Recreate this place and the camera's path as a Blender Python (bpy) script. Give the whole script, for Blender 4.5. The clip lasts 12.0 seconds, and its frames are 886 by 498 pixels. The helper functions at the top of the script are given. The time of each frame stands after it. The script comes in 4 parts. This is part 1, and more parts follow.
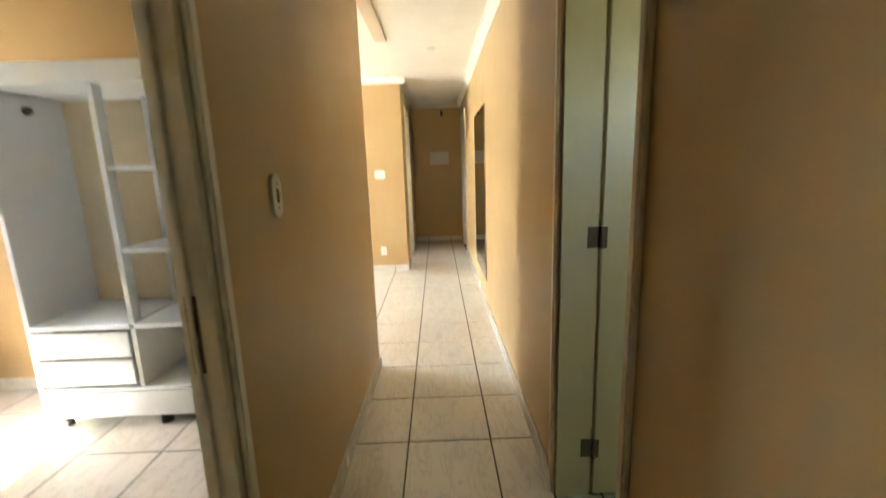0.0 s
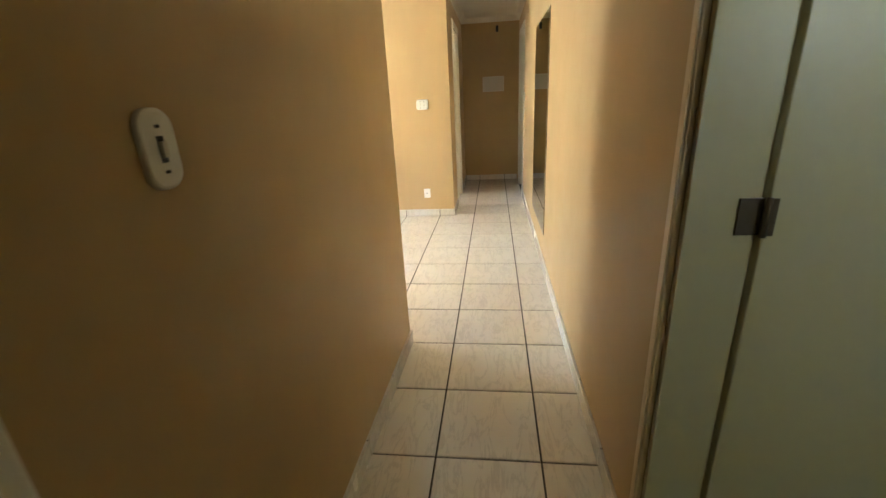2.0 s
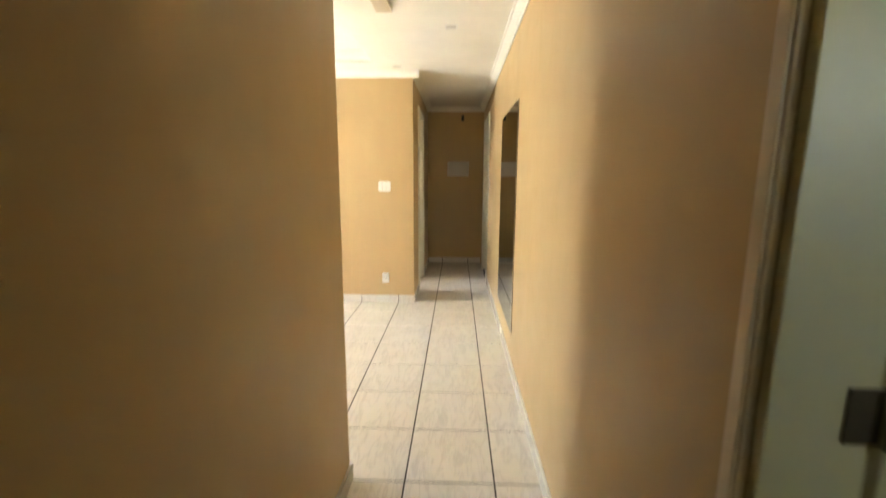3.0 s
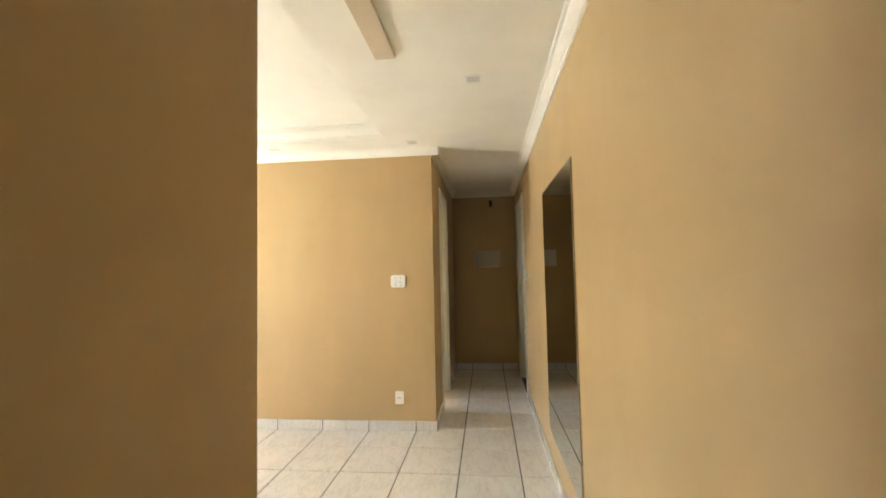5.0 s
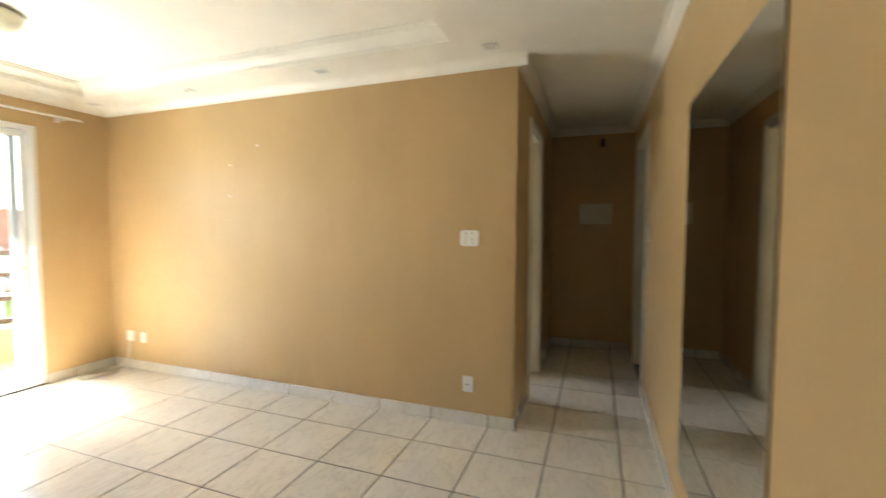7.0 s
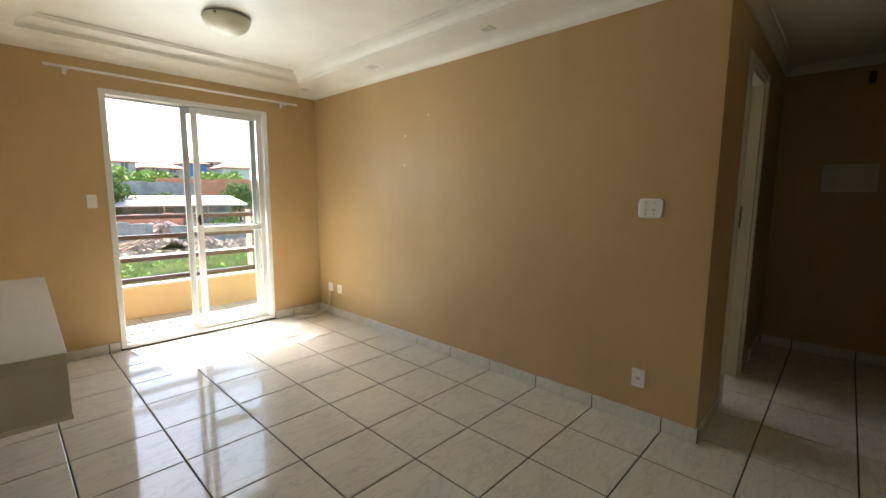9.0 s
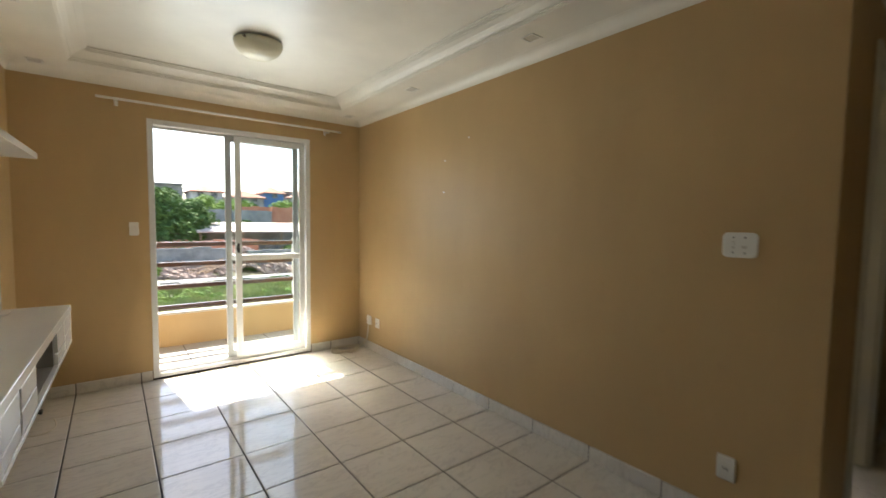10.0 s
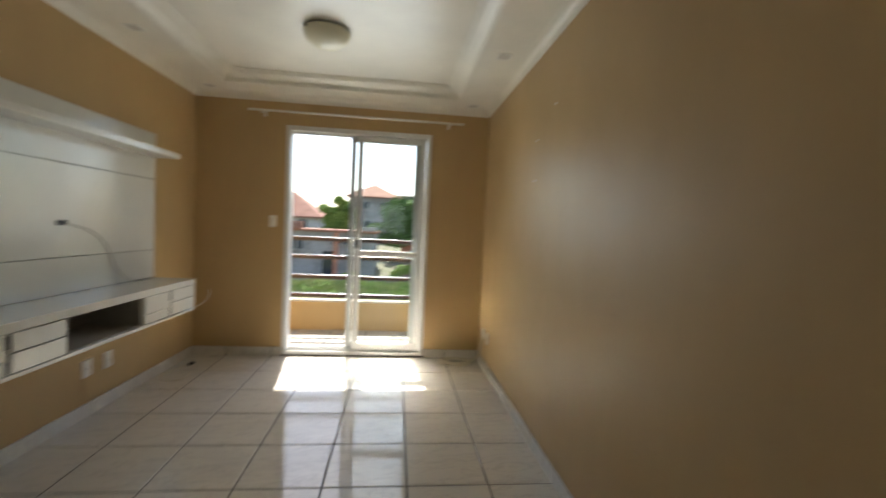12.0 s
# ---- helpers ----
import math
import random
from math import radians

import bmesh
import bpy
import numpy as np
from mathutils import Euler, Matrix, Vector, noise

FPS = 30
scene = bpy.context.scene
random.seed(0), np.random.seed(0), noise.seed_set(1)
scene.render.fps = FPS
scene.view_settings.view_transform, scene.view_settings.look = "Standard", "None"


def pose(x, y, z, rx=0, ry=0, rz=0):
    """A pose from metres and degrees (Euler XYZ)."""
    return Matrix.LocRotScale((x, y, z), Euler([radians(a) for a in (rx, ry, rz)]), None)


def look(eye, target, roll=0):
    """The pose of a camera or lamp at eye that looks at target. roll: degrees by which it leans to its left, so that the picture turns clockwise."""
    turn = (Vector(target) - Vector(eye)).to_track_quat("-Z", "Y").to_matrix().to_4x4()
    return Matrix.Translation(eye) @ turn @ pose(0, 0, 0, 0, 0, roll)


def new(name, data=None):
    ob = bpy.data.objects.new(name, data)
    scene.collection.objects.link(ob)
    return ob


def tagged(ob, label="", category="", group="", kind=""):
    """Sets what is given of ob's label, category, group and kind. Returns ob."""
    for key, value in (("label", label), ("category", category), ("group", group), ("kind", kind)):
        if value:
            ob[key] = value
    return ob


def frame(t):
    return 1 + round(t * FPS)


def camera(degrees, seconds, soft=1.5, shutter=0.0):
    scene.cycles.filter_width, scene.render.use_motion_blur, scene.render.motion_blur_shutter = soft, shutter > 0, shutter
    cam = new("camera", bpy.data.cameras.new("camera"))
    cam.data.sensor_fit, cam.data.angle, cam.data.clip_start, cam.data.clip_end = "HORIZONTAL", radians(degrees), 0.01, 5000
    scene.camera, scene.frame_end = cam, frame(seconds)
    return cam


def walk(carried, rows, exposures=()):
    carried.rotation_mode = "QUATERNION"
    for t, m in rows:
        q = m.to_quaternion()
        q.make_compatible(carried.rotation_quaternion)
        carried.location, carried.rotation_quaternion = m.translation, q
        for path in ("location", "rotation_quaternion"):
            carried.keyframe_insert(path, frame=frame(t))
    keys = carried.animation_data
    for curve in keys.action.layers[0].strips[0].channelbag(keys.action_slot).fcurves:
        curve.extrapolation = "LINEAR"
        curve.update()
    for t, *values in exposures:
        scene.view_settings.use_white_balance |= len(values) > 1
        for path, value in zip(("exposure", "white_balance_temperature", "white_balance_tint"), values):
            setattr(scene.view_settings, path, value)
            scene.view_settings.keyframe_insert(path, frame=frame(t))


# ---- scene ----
cam = camera(92.6, 12.0, shutter=0.6)
PATH = [
    (0, (0.015, -0.037, 1.312), (0.031, 1.926, 0.931), -1.9),
    (0.5, (-0.003, 0.154, 1.298), (0.058, 2.065, 0.711), 0.5),
    (1, (-0.024, 0.279, 1.301), (0.021, 2.183, 0.69), -0.8),
    (1.5, (0.006, 0.442, 1.335), (-0.121, 2.373, 0.831), -1.9),
    (2, (0.065, 0.566, 1.3), (-0.178, 2.434, 0.628), -3.0),
    (2.5, (0.048, 0.724, 1.3), (-0.119, 2.605, 0.641), -1.8),
    (3, (0.053, 0.931, 1.342), (-0.011, 2.901, 1.006), 0.3),
    (3.5, (0.081, 1.116, 1.33), (0.031, 3.103, 1.11), 0.6),
    (5.5, (0.035, 2.013, 1.322), (-0.287, 3.981, 1.474), -1.5),
    (6, (0.049, 2.215, 1.296), (-0.406, 4.155, 1.132), -1.6),
    (6.5, (0.072, 2.511, 1.325), (-0.397, 4.449, 1.172), 0.4),
    (7, (0.077, 2.681, 1.312), (-0.602, 4.559, 1.209), 0.2),
    (7.5, (0.083, 2.801, 1.354), (-1.051, 4.447, 1.281), 0.6),
    (7.7, (0.084, 2.813, 1.348), (-1.167, 4.373, 1.295), 0.6),
    (9.3, (0.074, 2.938, 1.304), (-1.314, 4.355, 1.043), -0.3),
    (9.5, (0.043, 3.005, 1.313), (-1.377, 4.398, 1.101), -0.3),
    (10, (-0.067, 3.263, 1.317), (-1.64, 4.492, 1.194), 0.8),
    (10.5, (-0.084, 3.624, 1.305), (-1.818, 4.618, 1.219), 0.1),
    (11, (-0.133, 3.944, 1.281), (-1.981, 4.697, 1.154), 0.2),
    (11.5, (-0.193, 4.274, 1.264), (-2.073, 4.954, 1.226), 1.2),
    (12, (-0.19, 4.518, 1.242), (-2.175, 4.738, 1.146), 2.7),
]
EXPOSURES = [(0, 5.62), (0.5, 5.5), (1.5, 5.32), (3.5, 5.25), (5.5, 4.55), (6.5, 4.2), (7.5, 3.7), (9.3, 2.65), (10.5, 2.22), (12, 1.88)]
walk(cam, [(t, look(eye, target, roll)) for t, eye, target, roll in PATH], EXPOSURES)

# ---- world and sun ----
SUN_WAY = Vector((1.0, 0.14, -1.33))
world = bpy.data.worlds.new("sky")
scene.world = world
world.use_nodes = True
wn = world.node_tree.nodes
sky = wn.new("ShaderNodeTexSky")
sky.sky_type, sky.sun_disc = "NISHITA", False
sky.sun_elevation, sky.sun_rotation = radians(52.7), radians(262.0)
sky.air_density, sky.dust_density = 1.0, 1.5
wn["Background"].inputs["Strength"].default_value = 0.12
world.node_tree.links.new(sky.outputs[0], wn["Background"].inputs["Color"])
sun = new("sun", bpy.data.lights.new("sun", "SUN"))
sun.data.energy, sun.data.angle, sun.data.color = 4.2, radians(0.5), (1.0, 0.95, 0.87)
sun.matrix_world = look((-10, 0, 15), Vector((-10, 0, 15)) + SUN_WAY)


def sky_window(name, m, wide, high, watts, color=(0.9, 0.96, 1.0)):
    lamp = new(name, bpy.data.lights.new(name, "AREA"))
    lamp.data.shape, lamp.data.size, lamp.data.size_y = "RECTANGLE", wide, high
    lamp.data.energy, lamp.data.color = watts, color
    lamp.matrix_world = m
    return lamp


sky_window("balcony_daylight", look((-3.98, 4.153, 1.45), (-2.98, 4.153, 1.92)), 1.2, 0.95, 1.25, (0.84, 0.93, 1.0)).data.spread = radians(108)
sky_window("bedroom_daylight", look((-3.34, 1.7, 1.7), (0, 1.1, 1.7)), 0.55, 0.65, 0.14)
# yellowish lamp added out of view to brighten the bathroom door; no known source
sky_window("bathroom_fill", look((1.35, 0.32, 1.65), (1.0, 2.0, 1.2)), 0.28, 0.28, 0.06, (1.0, 0.95, 0.58))
sky_window("kitchen_daylight", look((-2.49, 6.6, 1.7), (0, 6.6, 1.4)), 0.95, 0.75, 0.05)

# ---- materials ----


def node_mat(name):
    mat = bpy.data.materials.new(name)
    mat.use_nodes = True
    nodes, links = mat.node_tree.nodes, mat.node_tree.links
    return mat, nodes, links, nodes["Principled BSDF"]


def coords(nodes, links, vary=False, scale=(1, 1, 1), turn=(0, 0, 0)):
    tc = nodes.new("ShaderNodeTexCoord")
    mp = nodes.new("ShaderNodeMapping")
    mp.inputs["Scale"].default_value, mp.inputs["Rotation"].default_value = scale, turn
    links.new(tc.outputs["Object"], mp.inputs["Vector"])
    if vary:
        info, mul = nodes.new("ShaderNodeObjectInfo"), nodes.new("ShaderNodeMath")
        mul.operation = "MULTIPLY"
        mul.inputs[1].default_value = 37.0
        links.new(info.outputs["Random"], mul.inputs[0])
        links.new(mul.outputs[0], mp.inputs["Location"])
    return mp.outputs["Vector"]


def noise_tex(nodes, links, vec, scale, detail=4.0, rough=0.55, distortion=0.0):
    n = nodes.new("ShaderNodeTexNoise")
    n.inputs["Scale"].default_value, n.inputs["Detail"].default_value = scale, detail
    n.inputs["Roughness"].default_value, n.inputs["Distortion"].default_value = rough, distortion
    links.new(vec, n.inputs["Vector"])
    return n.outputs["Fac"]


def ramp(nodes, links, fac, stops):
    r = nodes.new("ShaderNodeValToRGB")
    while len(r.color_ramp.elements) < len(stops):
        r.color_ramp.elements.new(0.5)
    for e, (p, c) in zip(r.color_ramp.elements, stops):
        e.position, e.color = p, (*c, 1)
    links.new(fac, r.inputs["Fac"])
    return r.outputs["Color"]


def mix(nodes, links, fac, a, b, how="MIX"):
    m = nodes.new("ShaderNodeMix")
    m.data_type, m.blend_type = "RGBA", how
    for sock, v in ((m.inputs[0], fac), (m.inputs[6], a), (m.inputs[7], b)):
        if hasattr(v, "links") or hasattr(v, "is_linked"):
            links.new(v, sock)
        else:
            sock.default_value = v if isinstance(v, (int, float)) else (*v, 1)
    return m.outputs[2]


def add_bump(nodes, links, bsdf, height, strength, distance):
    b = nodes.new("ShaderNodeBump")
    b.inputs["Strength"].default_value, b.inputs["Distance"].default_value = strength, distance
    links.new(height, b.inputs["Height"])
    links.new(b.outputs["Normal"], bsdf.inputs["Normal"])


def plain(name, color, rough=0.5, metal=0.0, vary=0.08, grain=40.0, bump=0.1, depth=0.001, blotch=1.3):
    """A surface with blotches at one scale and grain at another."""
    mat, nodes, links, bsdf = node_mat(name)
    vec = coords(nodes, links, vary=True)
    big = noise_tex(nodes, links, vec, blotch, 3)
    fine = noise_tex(nodes, links, vec, grain, 5)
    dark, light = [c * (1 - vary) for c in color], [min(1, c * (1 + vary)) for c in color]
    base = ramp(nodes, links, big, [(0.35, dark), (0.65, light)])
    links.new(mix(nodes, links, 0.25, base, ramp(nodes, links, fine, [(0.35, dark), (0.65, light)])), bsdf.inputs["Base Color"])
    rr = nodes.new("ShaderNodeMapRange")
    rr.inputs["To Min"].default_value, rr.inputs["To Max"].default_value = max(0.02, rough * 0.8), min(1, rough * 1.2)
    links.new(big, rr.inputs["Value"])
    links.new(rr.outputs[0], bsdf.inputs["Roughness"])
    bsdf.inputs["Metallic"].default_value = metal
    if bump:
        add_bump(nodes, links, bsdf, fine, bump, depth)
    return mat


def wall_paint(name, color, rough, scuffs=0.12, wave=0.0, sheen=0.5):
    """Roller-painted plaster: long soft stains, a fine orange-peel relief, uneven sheen."""
    mat, nodes, links, bsdf = node_mat(name)
    vec = coords(nodes, links)
    stain = noise_tex(nodes, links, coords(nodes, links, scale=(1, 1, 0.35)), 1.7, 4, 0.6)
    smudge = noise_tex(nodes, links, vec, 5.0, 6, 0.65, 0.4)
    peel = noise_tex(nodes, links, vec, 160.0, 3)
    a = ramp(nodes, links, stain, [(0.3, [c * 0.93 for c in color]), (0.7, [min(1, c * 1.05) for c in color])])
    b = mix(nodes, links, ramp(nodes, links, smudge, [(0.58, (0, 0, 0)), (0.85, (scuffs,) * 3)]), a, [c * 0.55 for c in color])
    links.new(b, bsdf.inputs["Base Color"])
    rr = nodes.new("ShaderNodeMapRange")
    rr.inputs["To Min"].default_value, rr.inputs["To Max"].default_value = rough * 0.8, rough * 1.25
    links.new(smudge, rr.inputs["Value"])
    links.new(rr.outputs[0], bsdf.inputs["Roughness"])
    bsdf.inputs["Specular IOR Level"].default_value = sheen
    low = noise_tex(nodes, links, vec, 2.2, 2)
    m = nodes.new("ShaderNodeMath")
    m.operation = "MULTIPLY_ADD"
    m.inputs[1].default_value = wave
    links.new(low, m.inputs[0])
    links.new(peel, m.inputs[2])
    add_bump(nodes, links, bsdf, m.outputs[0], 0.25, 0.0006)
    return mat


def tile_mat(name, color, vein, rough):
    """Glazed ceramic with faint slanting veins, different on each tile."""
    mat, nodes, links, bsdf = node_mat(name)
    vec = coords(nodes, links, vary=True, scale=(3.2, 0.8, 1), turn=(0, 0, 0.75))
    streak = noise_tex(nodes, links, vec, 5.0, 6, 0.62, 0.8)
    cloud = noise_tex(nodes, links, coords(nodes, links, vary=True), 3.5, 3)
    base = ramp(nodes, links, cloud, [(0.3, [c * 0.94 for c in color]), (0.7, color)])
    lines = ramp(nodes, links, streak, [(0.46, (0, 0, 0)), (0.5, (0.5, 0.5, 0.5)), (0.53, (0, 0, 0))])
    links.new(mix(nodes, links, mix(nodes, links, 0.38, lines, (0, 0, 0)), base, vein), bsdf.inputs["Base Color"])
    bsdf.inputs["Roughness"].default_value = rough
    rr = nodes.new("ShaderNodeMapRange")
    rr.inputs["To Min"].default_value, rr.inputs["To Max"].default_value = rough * 0.7, rough * 2.0
    links.new(cloud, rr.inputs["Value"])
    links.new(rr.outputs[0], bsdf.inputs["Roughness"])
    add_bump(nodes, links, bsdf, noise_tex(nodes, links, coords(nodes, links, vary=True), 9.0, 2), 0.08, 0.001)
    return mat


def glass_mat(name):
    mat, nodes, links, bsdf = node_mat(name)
    bsdf.inputs["Base Color"].default_value = (0.97, 1.0, 0.98, 1)
    bsdf.inputs["Roughness"].default_value = 0.0
    bsdf.inputs["IOR"].default_value = 1.2
    bsdf.inputs["Transmission Weight"].default_value = 1.0
    return mat


TAN = wall_paint("tan_wall_paint", (0.51, 0.355, 0.17), 0.43, sheen=0.32)
CEILING = wall_paint("white_ceiling_paint", (0.84, 0.81, 0.72), 0.34, 0.03, 12.0)
WHITE_WOOD = plain("white_painted_wood", (0.72, 0.71, 0.63), 0.38, vary=0.05, grain=60)
OLD_WOOD = plain("worn_cream_painted_wood", (0.80, 0.78, 0.68), 0.45, vary=0.06, grain=30, blotch=4, bump=0.2)
DOOR_PAINT = plain("pale_door_paint", (0.62, 0.58, 0.38), 0.4, vary=0.04, grain=50)
TILE = tile_mat("cream_glazed_tile", (0.75, 0.71, 0.63), (0.36, 0.33, 0.30), 0.06)
SKIRT_TILE = tile_mat("cream_skirting_tile", (0.72, 0.69, 0.63), (0.42, 0.39, 0.36), 0.18)
BALCONY_TILE = tile_mat("matt_balcony_tile", (0.42, 0.40, 0.36), (0.30, 0.28, 0.25), 0.5)
BATH_TILE = tile_mat("green_veined_bath_tile", (0.52, 0.56, 0.46), (0.15, 0.2, 0.13), 0.12)
GROUT = plain("dark_grout", (0.04, 0.034, 0.03), 0.9, vary=0.3, grain=80, bump=0.4)
PLASTIC = plain("white_plastic", (0.78, 0.77, 0.72), 0.35, vary=0.02, grain=30, bump=0)
SLOT = plain("dark_slot", (0.03, 0.028, 0.025), 0.6, vary=0.2)
LACQUER = plain("white_glossy_laminate", (0.74, 0.73, 0.68), 0.16, vary=0.03, grain=20, bump=0.02)
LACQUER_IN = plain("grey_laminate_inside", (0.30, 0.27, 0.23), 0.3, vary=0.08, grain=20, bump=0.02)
WARDROBE = plain("white_wardrobe_board", (0.72, 0.76, 0.80), 0.4, vary=0.03, grain=30, bump=0.03)
FRIDGE_WHITE = plain("white_enamelled_steel", (0.76, 0.78, 0.76), 0.22, vary=0.02, grain=30, bump=0.02)
ALU = plain("white_lacquered_aluminium", (0.72, 0.72, 0.70), 0.32, vary=0.04, grain=50, bump=0.02)
STEEL = plain("aged_steel", (0.16, 0.13, 0.10), 0.4, 0.8, vary=0.25, grain=60)
BLACK = plain("black_plastic", (0.02, 0.02, 0.02), 0.4, vary=0.2)
CONCRETE_PALE = plain("pale_coping_render", (0.60, 0.55, 0.45), 0.8, vary=0.1, grain=50, bump=0.3)
RAIL = plain("dark_brown_rail_paint", (0.055, 0.028, 0.02), 0.3, vary=0.2, grain=40)
YELLOW = wall_paint("ochre_outside_render", (0.45, 0.32, 0.16), 0.8, 0.2)
COIL_CABLE = plain("yellowed_cable", (0.62, 0.57, 0.45), 0.5, vary=0.08)
CABLE = plain("ivory_cable", (0.66, 0.62, 0.52), 0.5, vary=0.05)
DARK_CABLE = plain("grey_cable", (0.38, 0.36, 0.32), 0.5, vary=0.1)
BEIGE_TRIM = plain("beige_architrave_paint", (0.78, 0.66, 0.48), 0.4, vary=0.06, grain=40)
WARDROBE_BACK = plain("cream_wardrobe_back_board", (0.70, 0.62, 0.45), 0.5, vary=0.04, grain=30, bump=0.03)
BEIGE = plain("beige_gypsum_paint", (0.62, 0.52, 0.38), 0.5, vary=0.04)
DOME = plain("frosted_lamp_glass", (0.80, 0.77, 0.60), 0.3, vary=0.06, grain=120, bump=0.5, depth=0.003)
DARK_WOOD = plain("dark_entry_door_wood", (0.10, 0.055, 0.03), 0.4, vary=0.2, grain=25)
SPOT_GREY = plain("spot_diffuser", (0.60, 0.57, 0.51), 0.4, vary=0.05)
GLASS = glass_mat("clear_glass")
MIRROR, _n, _l, _b = node_mat("mirror_silver")
_b.inputs["Base Color"].default_value, _b.inputs["Metallic"].default_value = (0.80, 0.82, 0.80, 1), 1.0
_b.inputs["Roughness"].default_value = 0.015

# ---- mesh helpers ----


def add_box(bm, x0, y0, z0, x1, y1, z1, bevel=0.0, segments=2):
    v = bmesh.ops.create_cube(bm, size=1)["verts"]
    bmesh.ops.scale(bm, vec=(x1 - x0, y1 - y0, z1 - z0), verts=v)
    bmesh.ops.translate(bm, vec=((x0 + x1) / 2, (y0 + y1) / 2, (z0 + z1) / 2), verts=v)
    if bevel:
        edges = list({e for w in v for e in w.link_edges})
        bmesh.ops.bevel(bm, geom=edges, offset=bevel, segments=segments, profile=0.5, affect="EDGES")


def finish(name, bm, mat, parent=None, smooth=False):
    me = bpy.data.meshes.new(name)
    bmesh.ops.recalc_face_normals(bm, faces=bm.faces)
    bm.to_mesh(me)
    bm.free()
    if smooth:
        for p in me.polygons:
            p.use_smooth = True
    me.materials.append(mat)
    ob = new(name, me)
    ob.parent = parent
    return ob


def boxes(name, mat, parts, parent=None, bevel=0.0, segments=2):
    bm = bmesh.new()
    for b in parts:
        add_box(bm, *b, bevel=bevel, segments=segments)
    return finish(name, bm, mat, parent)


def prism(name, mat, outline, z0, z1, parent=None):
    """A plan outline pulled up from z0 to z1."""
    bm = bmesh.new()
    low, high = [bm.verts.new((x, y, z0)) for x, y in outline], [bm.verts.new((x, y, z1)) for x, y in outline]
    bm.faces.new(low), bm.faces.new(high)
    for i in range(len(outline)):
        j = (i + 1) % len(outline)
        bm.faces.new((low[i], low[j], high[j], high[i]))
    return finish(name, bm, mat, parent)


def sweep(name, mat, profile, path, inward, parent=None):
    """A profile of (out, up) steps along a straight path on the plan; inward: the way that 'out' points."""
    bm = bmesh.new()
    rings = [[bm.verts.new((p[0] + inward[0] * o, p[1] + inward[1] * o, p[2] + u)) for o, u in profile] for p in path]
    for a, b in zip(rings, rings[1:]):
        for i in range(len(profile)):
            j = (i + 1) % len(profile)
            bm.faces.new((a[i], a[j], b[j], b[i]))
    bm.faces.new(rings[0]), bm.faces.new(rings[-1])
    return finish(name, bm, mat, parent)


def lathe(name, mat, profile, at, parent=None, steps=40, axis="Z"):
    bm = bmesh.new()
    rings = []
    for k in range(steps):
        a = 2 * math.pi * k / steps
        ring = []
        for r, h in profile:
            p = (r * math.cos(a), r * math.sin(a), h) if axis == "Z" else ((h, r * math.cos(a), r * math.sin(a)) if axis == "X" else (r * math.cos(a), h, r * math.sin(a)))
            ring.append(bm.verts.new(Vector(p) + Vector(at)))
        rings.append(ring)
    for k in range(steps):
        a, b = rings[k], rings[(k + 1) % steps]
        for i in range(len(profile) - 1):
            bm.faces.new((a[i], a[i + 1], b[i + 1], b[i]))
    bmesh.ops.remove_doubles(bm, verts=bm.verts, dist=1e-5)
    return finish(name, bm, mat, parent, smooth=True)


def wire(name, mat, points, radius, parent=None):
    cu = bpy.data.curves.new(name, "CURVE")
    cu.dimensions, cu.bevel_depth, cu.bevel_resolution, cu.resolution_u = "3D", radius, 2, 8
    sp = cu.splines.new("NURBS")
    sp.points.add(len(points) - 1)
    for p, q in zip(sp.points, points):
        p.co = (*q, 1)
    sp.use_endpoint_u, sp.order_u = True, 3
    tmp = new(name + "_curve", cu)
    me = bpy.data.meshes.new_from_object(tmp.evaluated_get(bpy.context.evaluated_depsgraph_get()))
    bpy.data.objects.remove(tmp)
    me.materials.clear()
    me.materials.append(mat)
    for p in me.polygons:
        p.use_smooth = True
    ob = new(name, me)
    ob.parent = parent
    return ob


def thing(name, label, category, group=""):
    return tagged(new(name), label, category, group)


def structure(ob, label="", category=""):
    return tagged(ob, label, category, kind="structure")


# ---- walls, ceilings ----
TOP = 2.37          # ceiling
HX0, HX1 = -0.4125, 0.445    # hallway faces
LX0 = -4.19         # window wall, inner face
LY1 = 5.345         # long living-room wall
END = 7.55          # far end of the entry corridor
KX = -0.40          # corridor's face beside the kitchen
H = 2.62            # walls run up past the ceiling



def west(y):
    """The face of the hallway's slightly skewed wall."""
    return HX0 + (y - 2.61) * 0.0235


def south(x):
    """The face of the skewed wall behind the television unit."""
    return 2.61 + (HX0 - x) * (0.11 / (HX0 - LX0))


def skew_block(bm, y0, y1, z0, z1, thick=0.073):
    """A stretch of the hallway's wall."""
    plan = ((west(y0), y0), (west(y1), y1), (west(y1) - thick, y1), (west(y0) - thick, y0))
    lo, hi = [bm.verts.new((x, y, z0)) for x, y in plan], [bm.verts.new((x, y, z1)) for x, y in plan]
    bm.faces.new(lo), bm.faces.new(hi)
    for i in range(4):
        bm.faces.new((lo[i], lo[(i + 1) % 4], hi[(i + 1) % 4], hi[i]))


